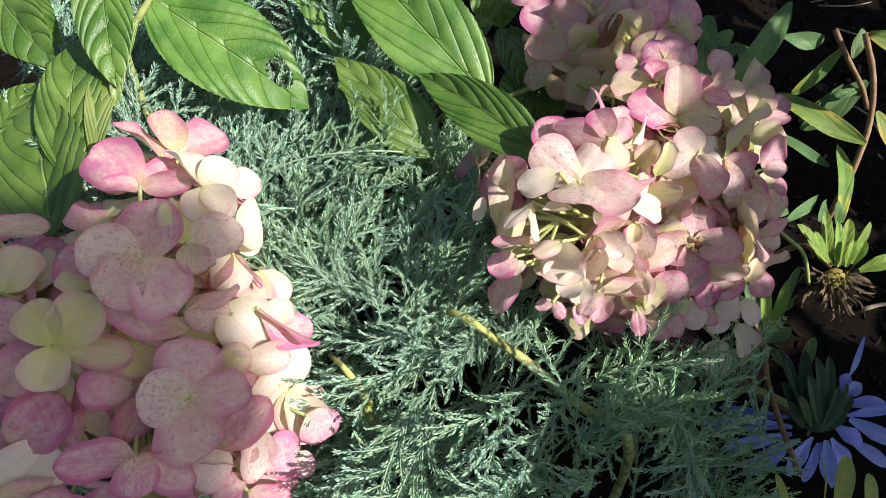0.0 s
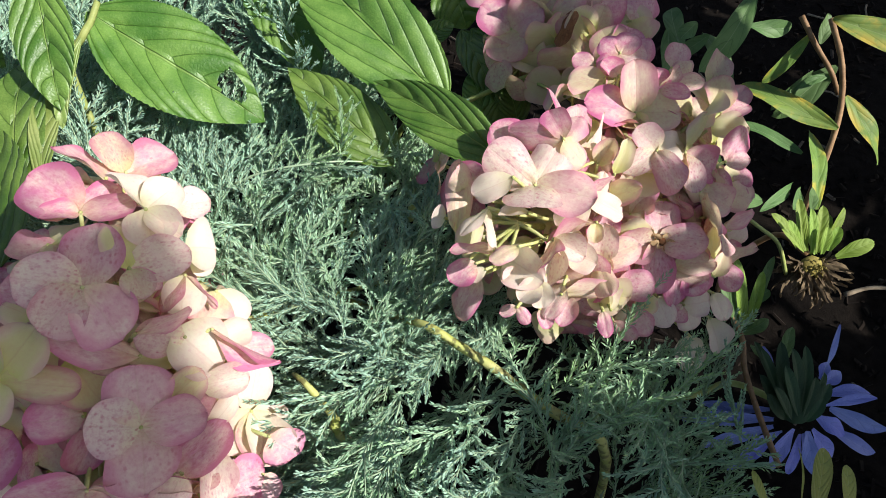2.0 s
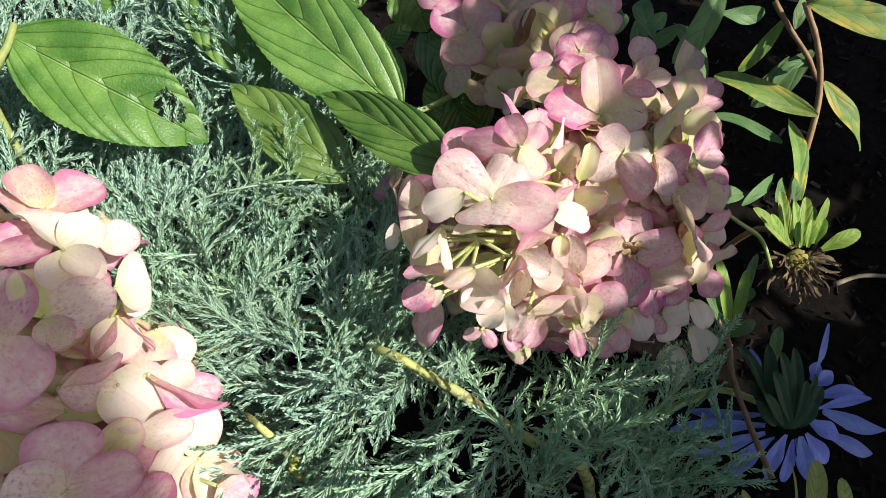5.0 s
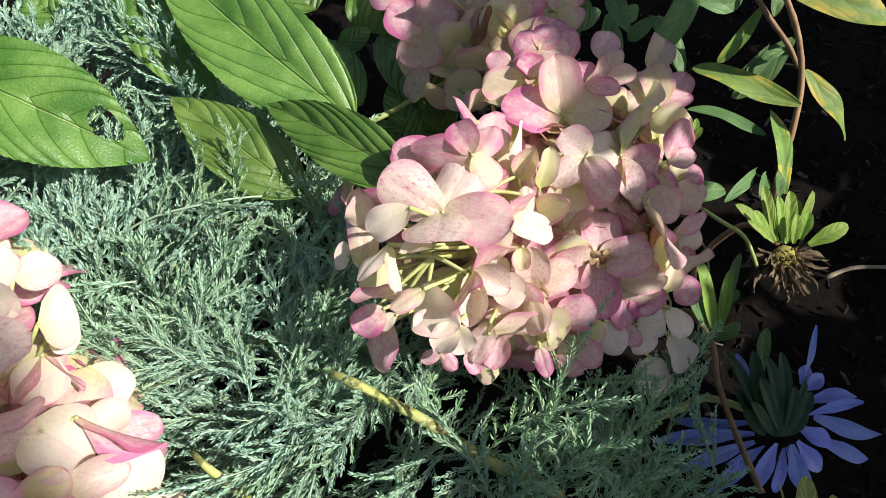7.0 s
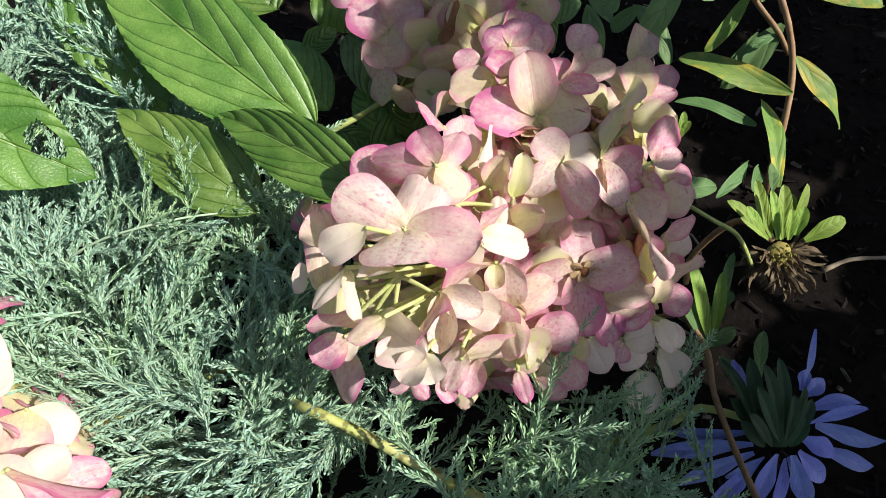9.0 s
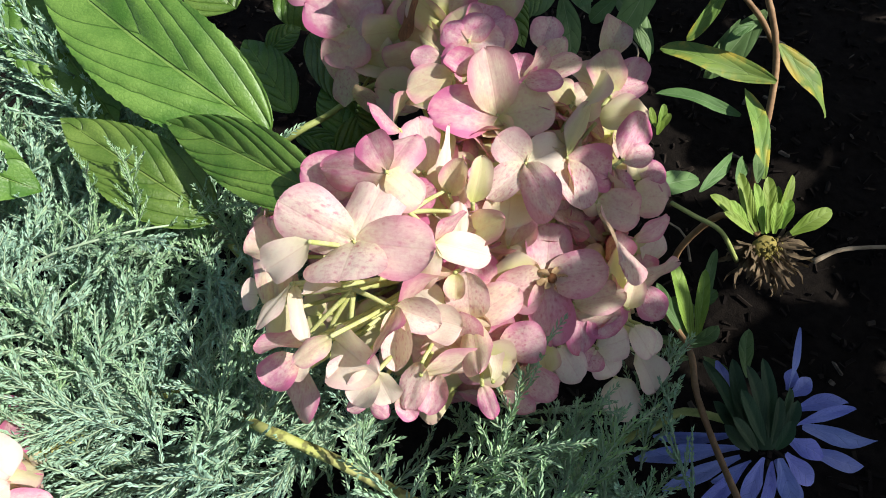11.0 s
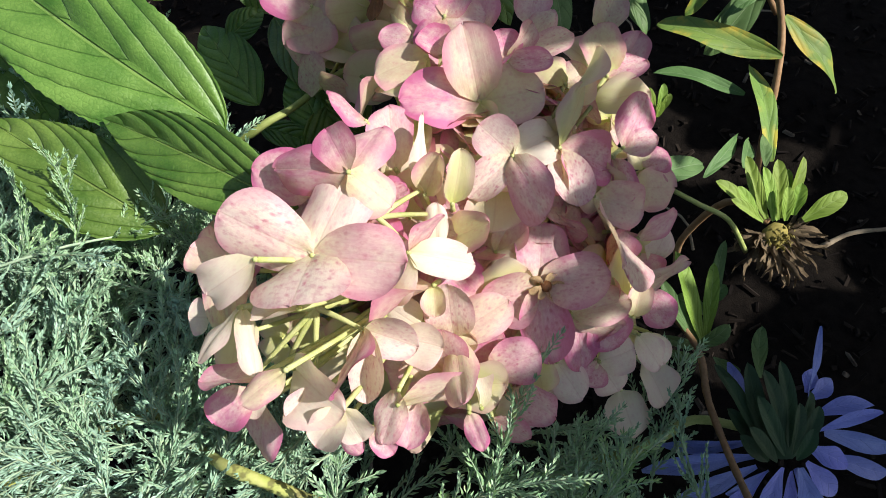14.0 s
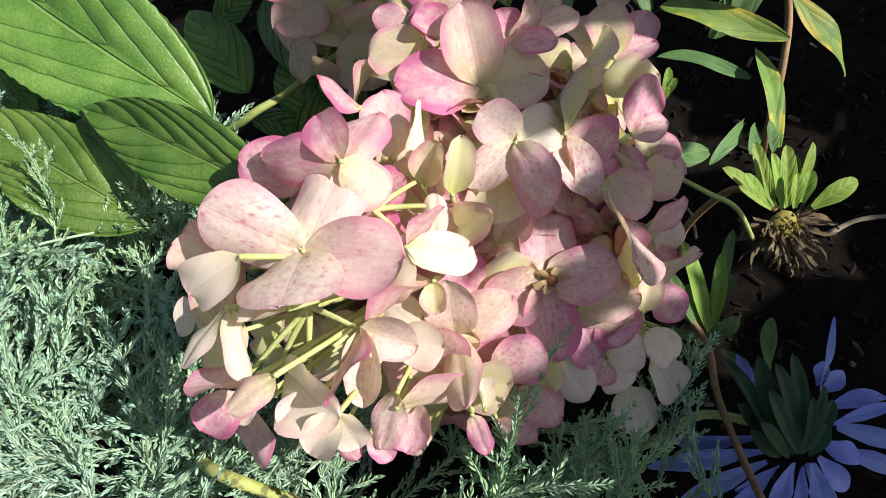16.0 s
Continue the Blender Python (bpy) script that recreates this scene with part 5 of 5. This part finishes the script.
def strand(parent, name, base, way, length, width, material, seed):
    """A shrivelled, curled strip."""
    rng = random.Random(seed)
    way = Vector(way).normalized()
    side = way.cross(Vector((rng.uniform(-1, 1), rng.uniform(-1, 1), rng.uniform(-1, 1)))).normalized()
    p = Vector(base)
    verts, faces = [], []
    n = 7
    for i in range(n):
        s = i / (n - 1)
        w = width * (0.5 + math.sin(math.pi * min(1, s * 0.9 + 0.1)) * 0.6) * 0.5
        up = way.cross(side).normalized()
        verts += [p - side * w, p + up * w * 0.7, p + side * w]
        way = (way + Vector((rng.uniform(-0.4, 0.4), rng.uniform(-0.4, 0.3), rng.uniform(-0.5, 0.3)))).normalized()
        side = (side + up * rng.uniform(-0.6, 0.6)).normalized()
        p = p + way * length / n
    for i in range(n - 1):
        a = i * 3
        faces += [(a, a + 1, a + 4, a + 3), (a + 1, a + 2, a + 5, a + 4)]
    return put_part(name, mesh_of(name, verts, faces, material), parent)


bud_at = Vector((0.0995, 0.1085, 0.2935))
dome(right_head, "dry_bud", bud_at, 0.0014, (0.2, -0.5, 0.8), BROWN_PETAL, 0.7)
for i in range(6):
    t = i * 1.05
    strand(right_head, "dry_bud_scale", bud_at + Vector((math.cos(t), math.sin(t) * 0.8, math.sin(t) * 0.5)) * 0.0012, (math.cos(t), math.sin(t) - 0.3, 0.7), 0.0042, 0.0020, DRY_TAN, 900 + i)
dead_at = Vector((0.2242, 0.1514, 0.1909))
dome(withered_aster, "dry_disc", dead_at, 0.0062, (0.05, -0.75, 0.65), STUBBLE)
rnd = random.Random(21)
for i in range(70):
    t = rnd.uniform(-0.25, math.pi + 0.25)
    way = Vector((math.cos(t), -0.8 * math.sin(t) + 0.1, -0.25 * math.sin(t) + rnd.uniform(0.0, 0.5)))
    strand(withered_aster, "withered_petal", dead_at + way.normalized() * rnd.uniform(0.004, 0.009), way, rnd.uniform(0.010, 0.022), rnd.uniform(0.0016, 0.0034), WITHERED, i)
for i in range(60):
    t, r = rnd.uniform(0, 6.28), rnd.uniform(0, 0.0065)
    p = dead_at + Vector((math.cos(t) * r, math.sin(t) * r * 0.7, math.sin(t) * r * 0.7 + 0.002)) + Vector((0, -0.003, 0.003))
    strand(withered_aster, "dry_floret", p, (math.cos(t) * 0.3, -0.6, 0.7), rnd.uniform(0.002, 0.004), 0.0008, STUBBLE, 500 + i)
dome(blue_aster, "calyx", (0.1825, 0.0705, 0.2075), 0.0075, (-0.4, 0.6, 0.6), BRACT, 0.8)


# ---- feathery conifer mat ----
def spray_data(seed):
    """A flat-branched spray, about 5 cm long, set with short curved needles."""
    rng = random.Random(seed)
    verts, faces, tv, tf = [], [], [], []

    def needle(p, way, up, length, w):
        side = way.cross(up)
        if side.length < 1e-6:
            return
        side.normalize()
        nrm = side.cross(way)
        mid = p + way * length * 0.5 + nrm * length * 0.06
        end = p + (way * 0.95 + nrm * 0.26) * length
        k = len(verts)
        verts.extend((p, mid - side * w, mid + side * w, mid + nrm * w * 1.2, end))
        faces.extend(((k, k + 1, k + 3), (k, k + 3, k + 2), (k + 1, k + 4, k + 3), (k + 3, k + 4, k + 2)))

    def shoot(p, way, up, length, gap, size, thick):
        n = max(4, int(length / gap))
        bend = Vector((rng.uniform(-0.5, 0.5), rng.uniform(-0.3, 0.3), rng.uniform(-0.2, 0.6))) / n
        pts = [p.copy()]
        turn = rng.uniform(0, 6)
        for i in range(n):
            way = (way + bend).normalized()
            p = p + way * gap
            pts.append(p.copy())
            a = (up - way * up.dot(way)).normalized()
            b = way.cross(a)
            s = i / n
            for k in (0, 1):
                t = turn * 0.15 + i * 0.5 + k * math.pi
                side = a * math.sin(t) * 0.4 + b * math.cos(t)
                L = size * (1.0 - 0.35 * s) * rng.uniform(0.75, 1.2)
                needle(p, (way * 0.68 + side * rng.uniform(0.55, 0.95)).normalized(), (way * 0.6 - side).normalized(), L, 0.00042)
        needle(p, way, a, size * 0.8, 0.00027)
        v, f = tube_data(pts[::2] + [pts[-1]], thick, thick * 0.6, 3, max(3, n // 3))
        k = len(tv)
        tv.extend(v)
        tf.extend(tuple(k + i for i in q) for q in f)
        return pts

    main = shoot(Vector((0, 0, 0)), Vector((0, 1, 0.1)).normalized(), Vector((0, 0, 1)), 0.044, 0.0017, 0.0036, 0.00040)
    for i in range(2, len(main) - 3, 2):
        i = min(len(main) - 4, i + rng.randint(0, 1))
        s = i / len(main)
        sgn = 1 if (i // 2) % 2 else -1
        way = Vector((sgn * rng.uniform(0.25, 0.7), rng.uniform(0.6, 1.0), rng.uniform(-0.2, 0.7))).normalized()
        shoot(main[i], way, Vector((0, 0, 1)), (0.018 - 0.009 * s) * rng.uniform(0.6, 1.4), 0.0016, 0.0034, 0.00028)
    k = len(verts)
    return verts + tv, faces + [tuple(k + i for i in q) for q in tf], len(faces)


SPRAYS = []
for k in range(9):
    v, f, n = spray_data(100 + k)
    me = mesh_of("spray", v, f, NEEDLES)
    me.materials.append(TWIG)
    me.polygons.foreach_set("material_index", [0] * n + [1] * (len(f) - n))
    SPRAYS.append(me)


def mat_top(x, y):
    """Height of the conifer's upper surface."""
    z = 0.284 + 0.006 * math.sin(40 * x + 1) * math.cos(35 * y)
    z += min(0.018, 0.4 * max(0, -0.035 - x)) * min(1, max(0, (y - 0.09) / 0.04))
    z -= 0.9 * max(0, x - 0.095) + 0.35 * max(0, 0.03 - y) + 0.45 * max(0, y - 0.235)
    if x > 0.02 and y > 0.085:
        z -= 0.022
    z -= min(0.036, 1.5 * max(0, -0.012 - x)) * min(1, max(0, (0.100 - y) / 0.02))
    return z


conifer = thing("conifer_shrub", "low blue-green conifer with feathery fine needles", "shrub")
stem(conifer, "branch", [(-0.02, 0.11, 0.245), (0.003, 0.094, 0.262), (0.0165, 0.0848, 0.2754), (0.0283, 0.0780, 0.2732), (0.0402, 0.0707, 0.2708), (0.0502, 0.0634, 0.2682), (0.0601, 0.0567, 0.2658), (0.082, 0.046, 0.248), (0.11, 0.03, 0.098)], 0.0013, 0.0021, BARK_GREEN, 0.09, 10, "yellow-green branch with dark blotches")
stem(conifer, "branch", [(-0.0283, 0.0674, 0.2758), (-0.0222, 0.0621, 0.2790), (-0.0150, 0.0547, 0.2665), (-0.0127, 0.0499, 0.2524), (0.0, 0.05, 0.098)], 0.0007, 0.0024, BARK_GREEN, 0.10, 10, "yellow-green branch with dark blotches")
stem(conifer, "branch", [(-0.10, 0.13, 0.25), (-0.06, 0.1434, 0.280), (-0.0241, 0.1439, 0.2928), (0.0042, 0.1488, 0.2863)], 0.0005, 0.0003, TWIG)
for x, y, z, turn, lift in ((-0.058, 0.142, 0.281, -1.5, 0.1), (-0.040, 0.143, 0.288, -1.3, 0.15), (-0.026, 0.144, 0.291, -1.75, 0.0), (-0.012, 0.146, 0.289, -1.2, -0.05), (-0.034, 0.143, 0.289, -0.6, 0.3), (-0.018, 0.144, 0.290, -0.4, 0.4)):
    put_part("spray", SPRAYS[len(conifer.children) % 9], conifer, Matrix.Translation((x, y, z)) @ Matrix.Rotation(turn, 4, "Z") @ Matrix.Rotation(lift, 4, "X") @ Matrix.Diagonal((0.7, 0.6, 0.7, 1)))
stem(conifer, "branch", [(-0.14, 0.06, 0.24), (-0.08, 0.08, 0.265), (-0.03, 0.10, 0.262), (0.02, 0.12, 0.25)], 0.0014, 0.0008, BARK_GREEN)
rnd = random.Random(77)
STEM_LINE = Vector((0.82, -0.57, 0)).normalized()


def spray_pose(x, y, deep):
    """Sprays lie across the branch, and point away from it."""
    off = (x - 0.02) * 0.42 + (y - 0.08) * 0.78
    a = math.atan2(-0.80, -0.55) if off < 0 else math.atan2(0.75, 0.45)
    if off < 0 and x < -0.01:
        a = math.atan2(-0.70, -0.60) + 0.9 * max(0, min(1, (y - 0.06) / 0.06)) * -1.6
    a += rnd.gauss(0, 0.32 if off < 0 and y < 0.1 else 0.6)
    size = rnd.uniform(0.7, 1.1)
    el = rnd.uniform(-0.1, 0.5) - deep * 0.4 + (0.6 if rnd.random() < 0.12 else 0)
    tilt = rnd.gauss(0, 0.5)
    z = mat_top(x, y) - 0.006 - deep * 0.05 - rnd.uniform(0, 0.010) - 0.025 * max(0, math.sin(el)) * size
    m = Matrix.Translation((x - math.cos(a) * 0.025, y - math.sin(a) * 0.025, z)) @ Matrix.Rotation(a - math.pi / 2, 4, "Z") @ Matrix.Rotation(el, 4, "X") @ Matrix.Rotation(tilt, 4, "Y")
    return m @ Matrix.Diagonal((size, size, size, 1))


def covered(x, y):
    """Where the mat grows."""
    if x > 0.135 or y > 0.255:
        return False
    if x > 0.05 and y > 0.084 + 0.05 * max(0, x - 0.09):
        return False
    return y < 0.185 or x < -0.015


done, rest = 0, []
while done < 960:
    x, y = rnd.uniform(-0.17, 0.15), rnd.uniform(-0.03, 0.255)
    if not covered(x, y) or (x > 0.03 and y < 0.09 and rnd.random() < 0.4) or (y < 0.10 and x > -0.05 and rnd.random() < 0.2):
        continue
    along_stem = Vector((x - 0.014, y - 0.087, 0))
    far = along_stem.dot(STEM_LINE)
    if 0 < far < 0.062 and (along_stem - STEM_LINE * far).length < 0.009 and rnd.random() < 0.65:
        continue
    m = spray_pose(x, y, (done % 3) * 0.5 * (done > 340))
    me = SPRAYS[done % 9]
    if done < 294:
        put_part("spray", me, conifer, m)
    else:
        rest.append((me, m))
    done += 1
for i in range(70):
    x, y = rnd.uniform(-0.12, 0.03), rnd.uniform(0.085, 0.185)
    rest.append((SPRAYS[i % 9], spray_pose(x, y, 0.15 * (i % 3))))
for i in range(22):
    a = rnd.uniform(0, 6.3)
    m = Matrix.Translation((rnd.uniform(-0.10, -0.035), rnd.uniform(0.185, 0.245), rnd.uniform(0.262, 0.280))) @ Matrix.Rotation(a, 4, "Z") @ Matrix.Rotation(rnd.uniform(0.8, 1.3), 4, "X")
    rest.append((SPRAYS[i % 9], m))
nv, nf, ni = [], [], []
for me, m in rest:
    k = len(nv)
    nv.extend(m @ q.co for q in me.vertices)
    for p in me.polygons:
        nf.append(tuple(k + i for i in p.vertices))
        ni.append(p.material_index)
me = mesh_of("inner_sprays", nv, nf, NEEDLES)
me.materials.append(TWIG)
me.polygons.foreach_set("material_index", ni)
tagged(put_part("inner_sprays", me, conifer), kind="stuff")


# ---- ground ----
def ground_height(x, y):
    return 0.10 + 0.010 * noise.noise(Vector((x * 9, y * 9, 0))) + 0.004 * noise.noise(Vector((x * 40, y * 40, 3)))


steps = 121
ticks = [math.sinh((i / (steps - 1) * 2 - 1) * 6.2) * 0.20 for i in range(steps)]
gv = [(x + 0.2, y + 0.2, ground_height(x + 0.2, y + 0.2)) for y in ticks for x in ticks]
gf = [(j * steps + i, j * steps + i + 1, (j + 1) * steps + i + 1, (j + 1) * steps + i) for j in range(steps - 1) for i in range(steps - 1)]
tagged(new("ground", mesh_of("ground", gv, gf, SOIL)), "dark bare garden soil, colour deepened for shade", "ground", kind="structure")

cv, cf = [], []
rnd = random.Random(5)
for i in range(13000):
    x, y = rnd.uniform(-0.25, 0.95), rnd.uniform(-0.15, 0.95)
    L, W, H = rnd.uniform(0.002, 0.013), rnd.uniform(0.0008, 0.0035), rnd.uniform(0.0008, 0.0025)
    m = Matrix.Translation((x, y, ground_height(x, y) + H * 0.6)) @ Euler((rnd.gauss(0, 0.3), rnd.gauss(0, 0.3), rnd.uniform(0, 6.3))).to_matrix().to_4x4()
    k = len(cv)
    for sx, sy, sz in ((-1, -1, -1), (1, -0.7, -1), (0.8, 1, -1), (-0.9, 0.8, -1), (-0.9, -0.8, 1), (0.9, -0.6, 1), (0.7, 0.8, 1), (-0.8, 0.7, 1)):
        cv.append(m @ Vector((sx * L / 2 * rnd.uniform(0.7, 1), sy * W / 2 * rnd.uniform(0.7, 1), sz * H / 2)))
    cf += [tuple(k + q for q in face) for face in ((0, 3, 2, 1), (4, 5, 6, 7), (0, 1, 5, 4), (1, 2, 6, 5), (2, 3, 7, 6), (3, 0, 4, 7))]
tagged(new("bark_mulch", mesh_of("bark_mulch", cv, cf, MULCH, False)), "brown bark chips strewn over soil, colour deepened for shade", "mulch", kind="stuff")

stalk_points = [(0.306, 0.174, 0.104), (0.324, 0.178, 0.106), (0.345, 0.177, 0.105), (0.365, 0.174, 0.104)]
v, f = tube_data(stalk_points, 0.0018, 0.0010, 6, 14, 0.15)
tagged(new("dry_stalk", mesh_of("dry_stalk", v, f, STRAW)), "pale dry stalk lying beside the withered flower", "stalk", "dry stalks")
for i in range(26):
    x, y = rnd.uniform(0.1, 0.6), rnd.uniform(0.1, 0.6)
    a, L = rnd.uniform(0, 6.3), rnd.uniform(0.02, 0.07)
    z = ground_height(x, y) + 0.004
    pts = [(x, y, z), (x + math.cos(a) * L / 2, y + math.sin(a) * L / 2, z + 0.004), (x + math.cos(a + 0.3) * L, y + math.sin(a + 0.3) * L, z)]
    v, f = tube_data(pts, 0.0009, 0.0006, 5, 6)
    tagged(new("dry_stalk", mesh_of("dry_stalk", v, f, STRAW)), "thin dry straw stalk lying on soil", "stalk", "dry stalks")


# ---- unseen shrub, added out of view to shade the low asters and flower heads ----
shrub = thing("garden_shrub", "unseen leafy shrub added out of view to cast shade", "shrub")
rnd = random.Random(9)
trunk_at = Vector((0.95, -0.35, 0.098))
stem(shrub, "trunk", [trunk_at, (0.93, -0.33, 0.3), (0.88, -0.28, 0.55)], 0.016, 0.010, BROWN_STEM, 0.08)
for end in ((0.35, -0.15, 0.55), (0.5, -0.02, 0.55), (0.65, 0.15, 0.54), (0.80, 0.28, 0.54), (0.6, -0.2, 0.56)):
    a = Vector((0.88, -0.28, 0.5))
    stem(shrub, "limb", [a, a.lerp(Vector(end), 0.5) + Vector((0, 0, 0.05)), end], 0.008, 0.003, BROWN_STEM, 0.08)


def shaded(x, y):
    """The stretch of ground level that the added shrub's crown shades."""
    if (x - 0.18) ** 2 + (y - 0.170) ** 2 < 0.0024 or (x - 0.22) ** 2 + (y - 0.286) ** 2 < 0.0066:
        return False
    if y < 0.11:
        return x > -0.082
    if y < 0.20:
        return x > 0.02
    return x > -0.045 if y < 0.213 else x > -0.095


def dappled(x, y):
    """The stretch under the added crown's open edge, where flecks of sun come through."""
    return -0.066 < x < 0.02 and 0.105 < y < 0.225


def camera_shadow(x, y):
    """The stretch in the camera's own shadow, cast here by added far leaves."""
    return -0.42 < x < -0.180 - 0.9 * (y - 0.093) and 0.0 < y < 0.162


# Sets unseen leaves sunward of each stretch that is to be darkened.
def shade_leaves(number, test, area, near, far, size=0.07):
    count = 0
    while count < number:
        x, y = rnd.uniform(area[0], area[1]), rnd.uniform(area[2], area[3])
        if not test(x, y):
            continue
        p = Vector((x, y, 0.15)) + SUN_TO * rnd.uniform(near, far)
        a = rnd.uniform(0, 6.3)
        q = p + Vector((math.cos(a), math.sin(a), rnd.uniform(-0.5, 0.3))).normalized() * size
        c = q - SUN_TO * (q.z - 0.15) / SUN_TO.z
        if test(c.x, c.y):
            leaf(shrub, p, q, size * 0.6, rnd.uniform(-40, 40), 0.2, 0.1, "Y" if count % 9 == 0 else "P")
            count += 1


# Added limb, out of view, for the leaves that imitate the camera's shadow.
stem(shrub, "limb", [(0.88, -0.28, 0.5), (0.93, -0.32, 0.9), (1.0, -0.36, 1.25), (0.92, -0.30, 1.38)], 0.007, 0.002, BROWN_STEM, 0.08)
shade_leaves(230, shaded, (-0.08, 0.50, -0.05, 0.50), 0.50, 0.60, 0.085)
shade_leaves(75, lambda x, y: -0.04 < x < 0.17 and y < 0.105, (-0.04, 0.17, -0.03, 0.105), 0.52, 0.62)
shade_leaves(100, camera_shadow, (-0.42, -0.12, 0.0, 0.185), 1.65, 1.85)
shade_leaves(9, lambda x, y: -0.13 < x < -0.02 and 0.228 < y < 0.30, (-0.13, -0.02, 0.228, 0.30), 0.50, 0.58, 0.05)
shade_leaves(17, dappled, (-0.066, 0.02, 0.105, 0.225), 0.50, 0.58, 0.028)
shade_leaves(13, lambda x, y: -0.09 < x < -0.015 and 0.02 < y < 0.11, (-0.09, -0.015, 0.02, 0.11), 0.52, 0.60, 0.05)
shade_leaves(16, lambda x, y: -0.035 < x < 0.05 and 0.04 < y < 0.122, (-0.035, 0.05, 0.04, 0.122), 0.52, 0.60, 0.05)
shade_leaves(14, lambda x, y: 0.04 < x < 0.165 and 0.04 < y < 0.125, (0.04, 0.165, 0.04, 0.125), 0.52, 0.60, 0.06)
shade_leaves(9, lambda x, y: -0.040 < x < 0.02 and 0.12 < y < 0.20, (-0.040, 0.02, 0.12, 0.20), 0.50, 0.58, 0.026)
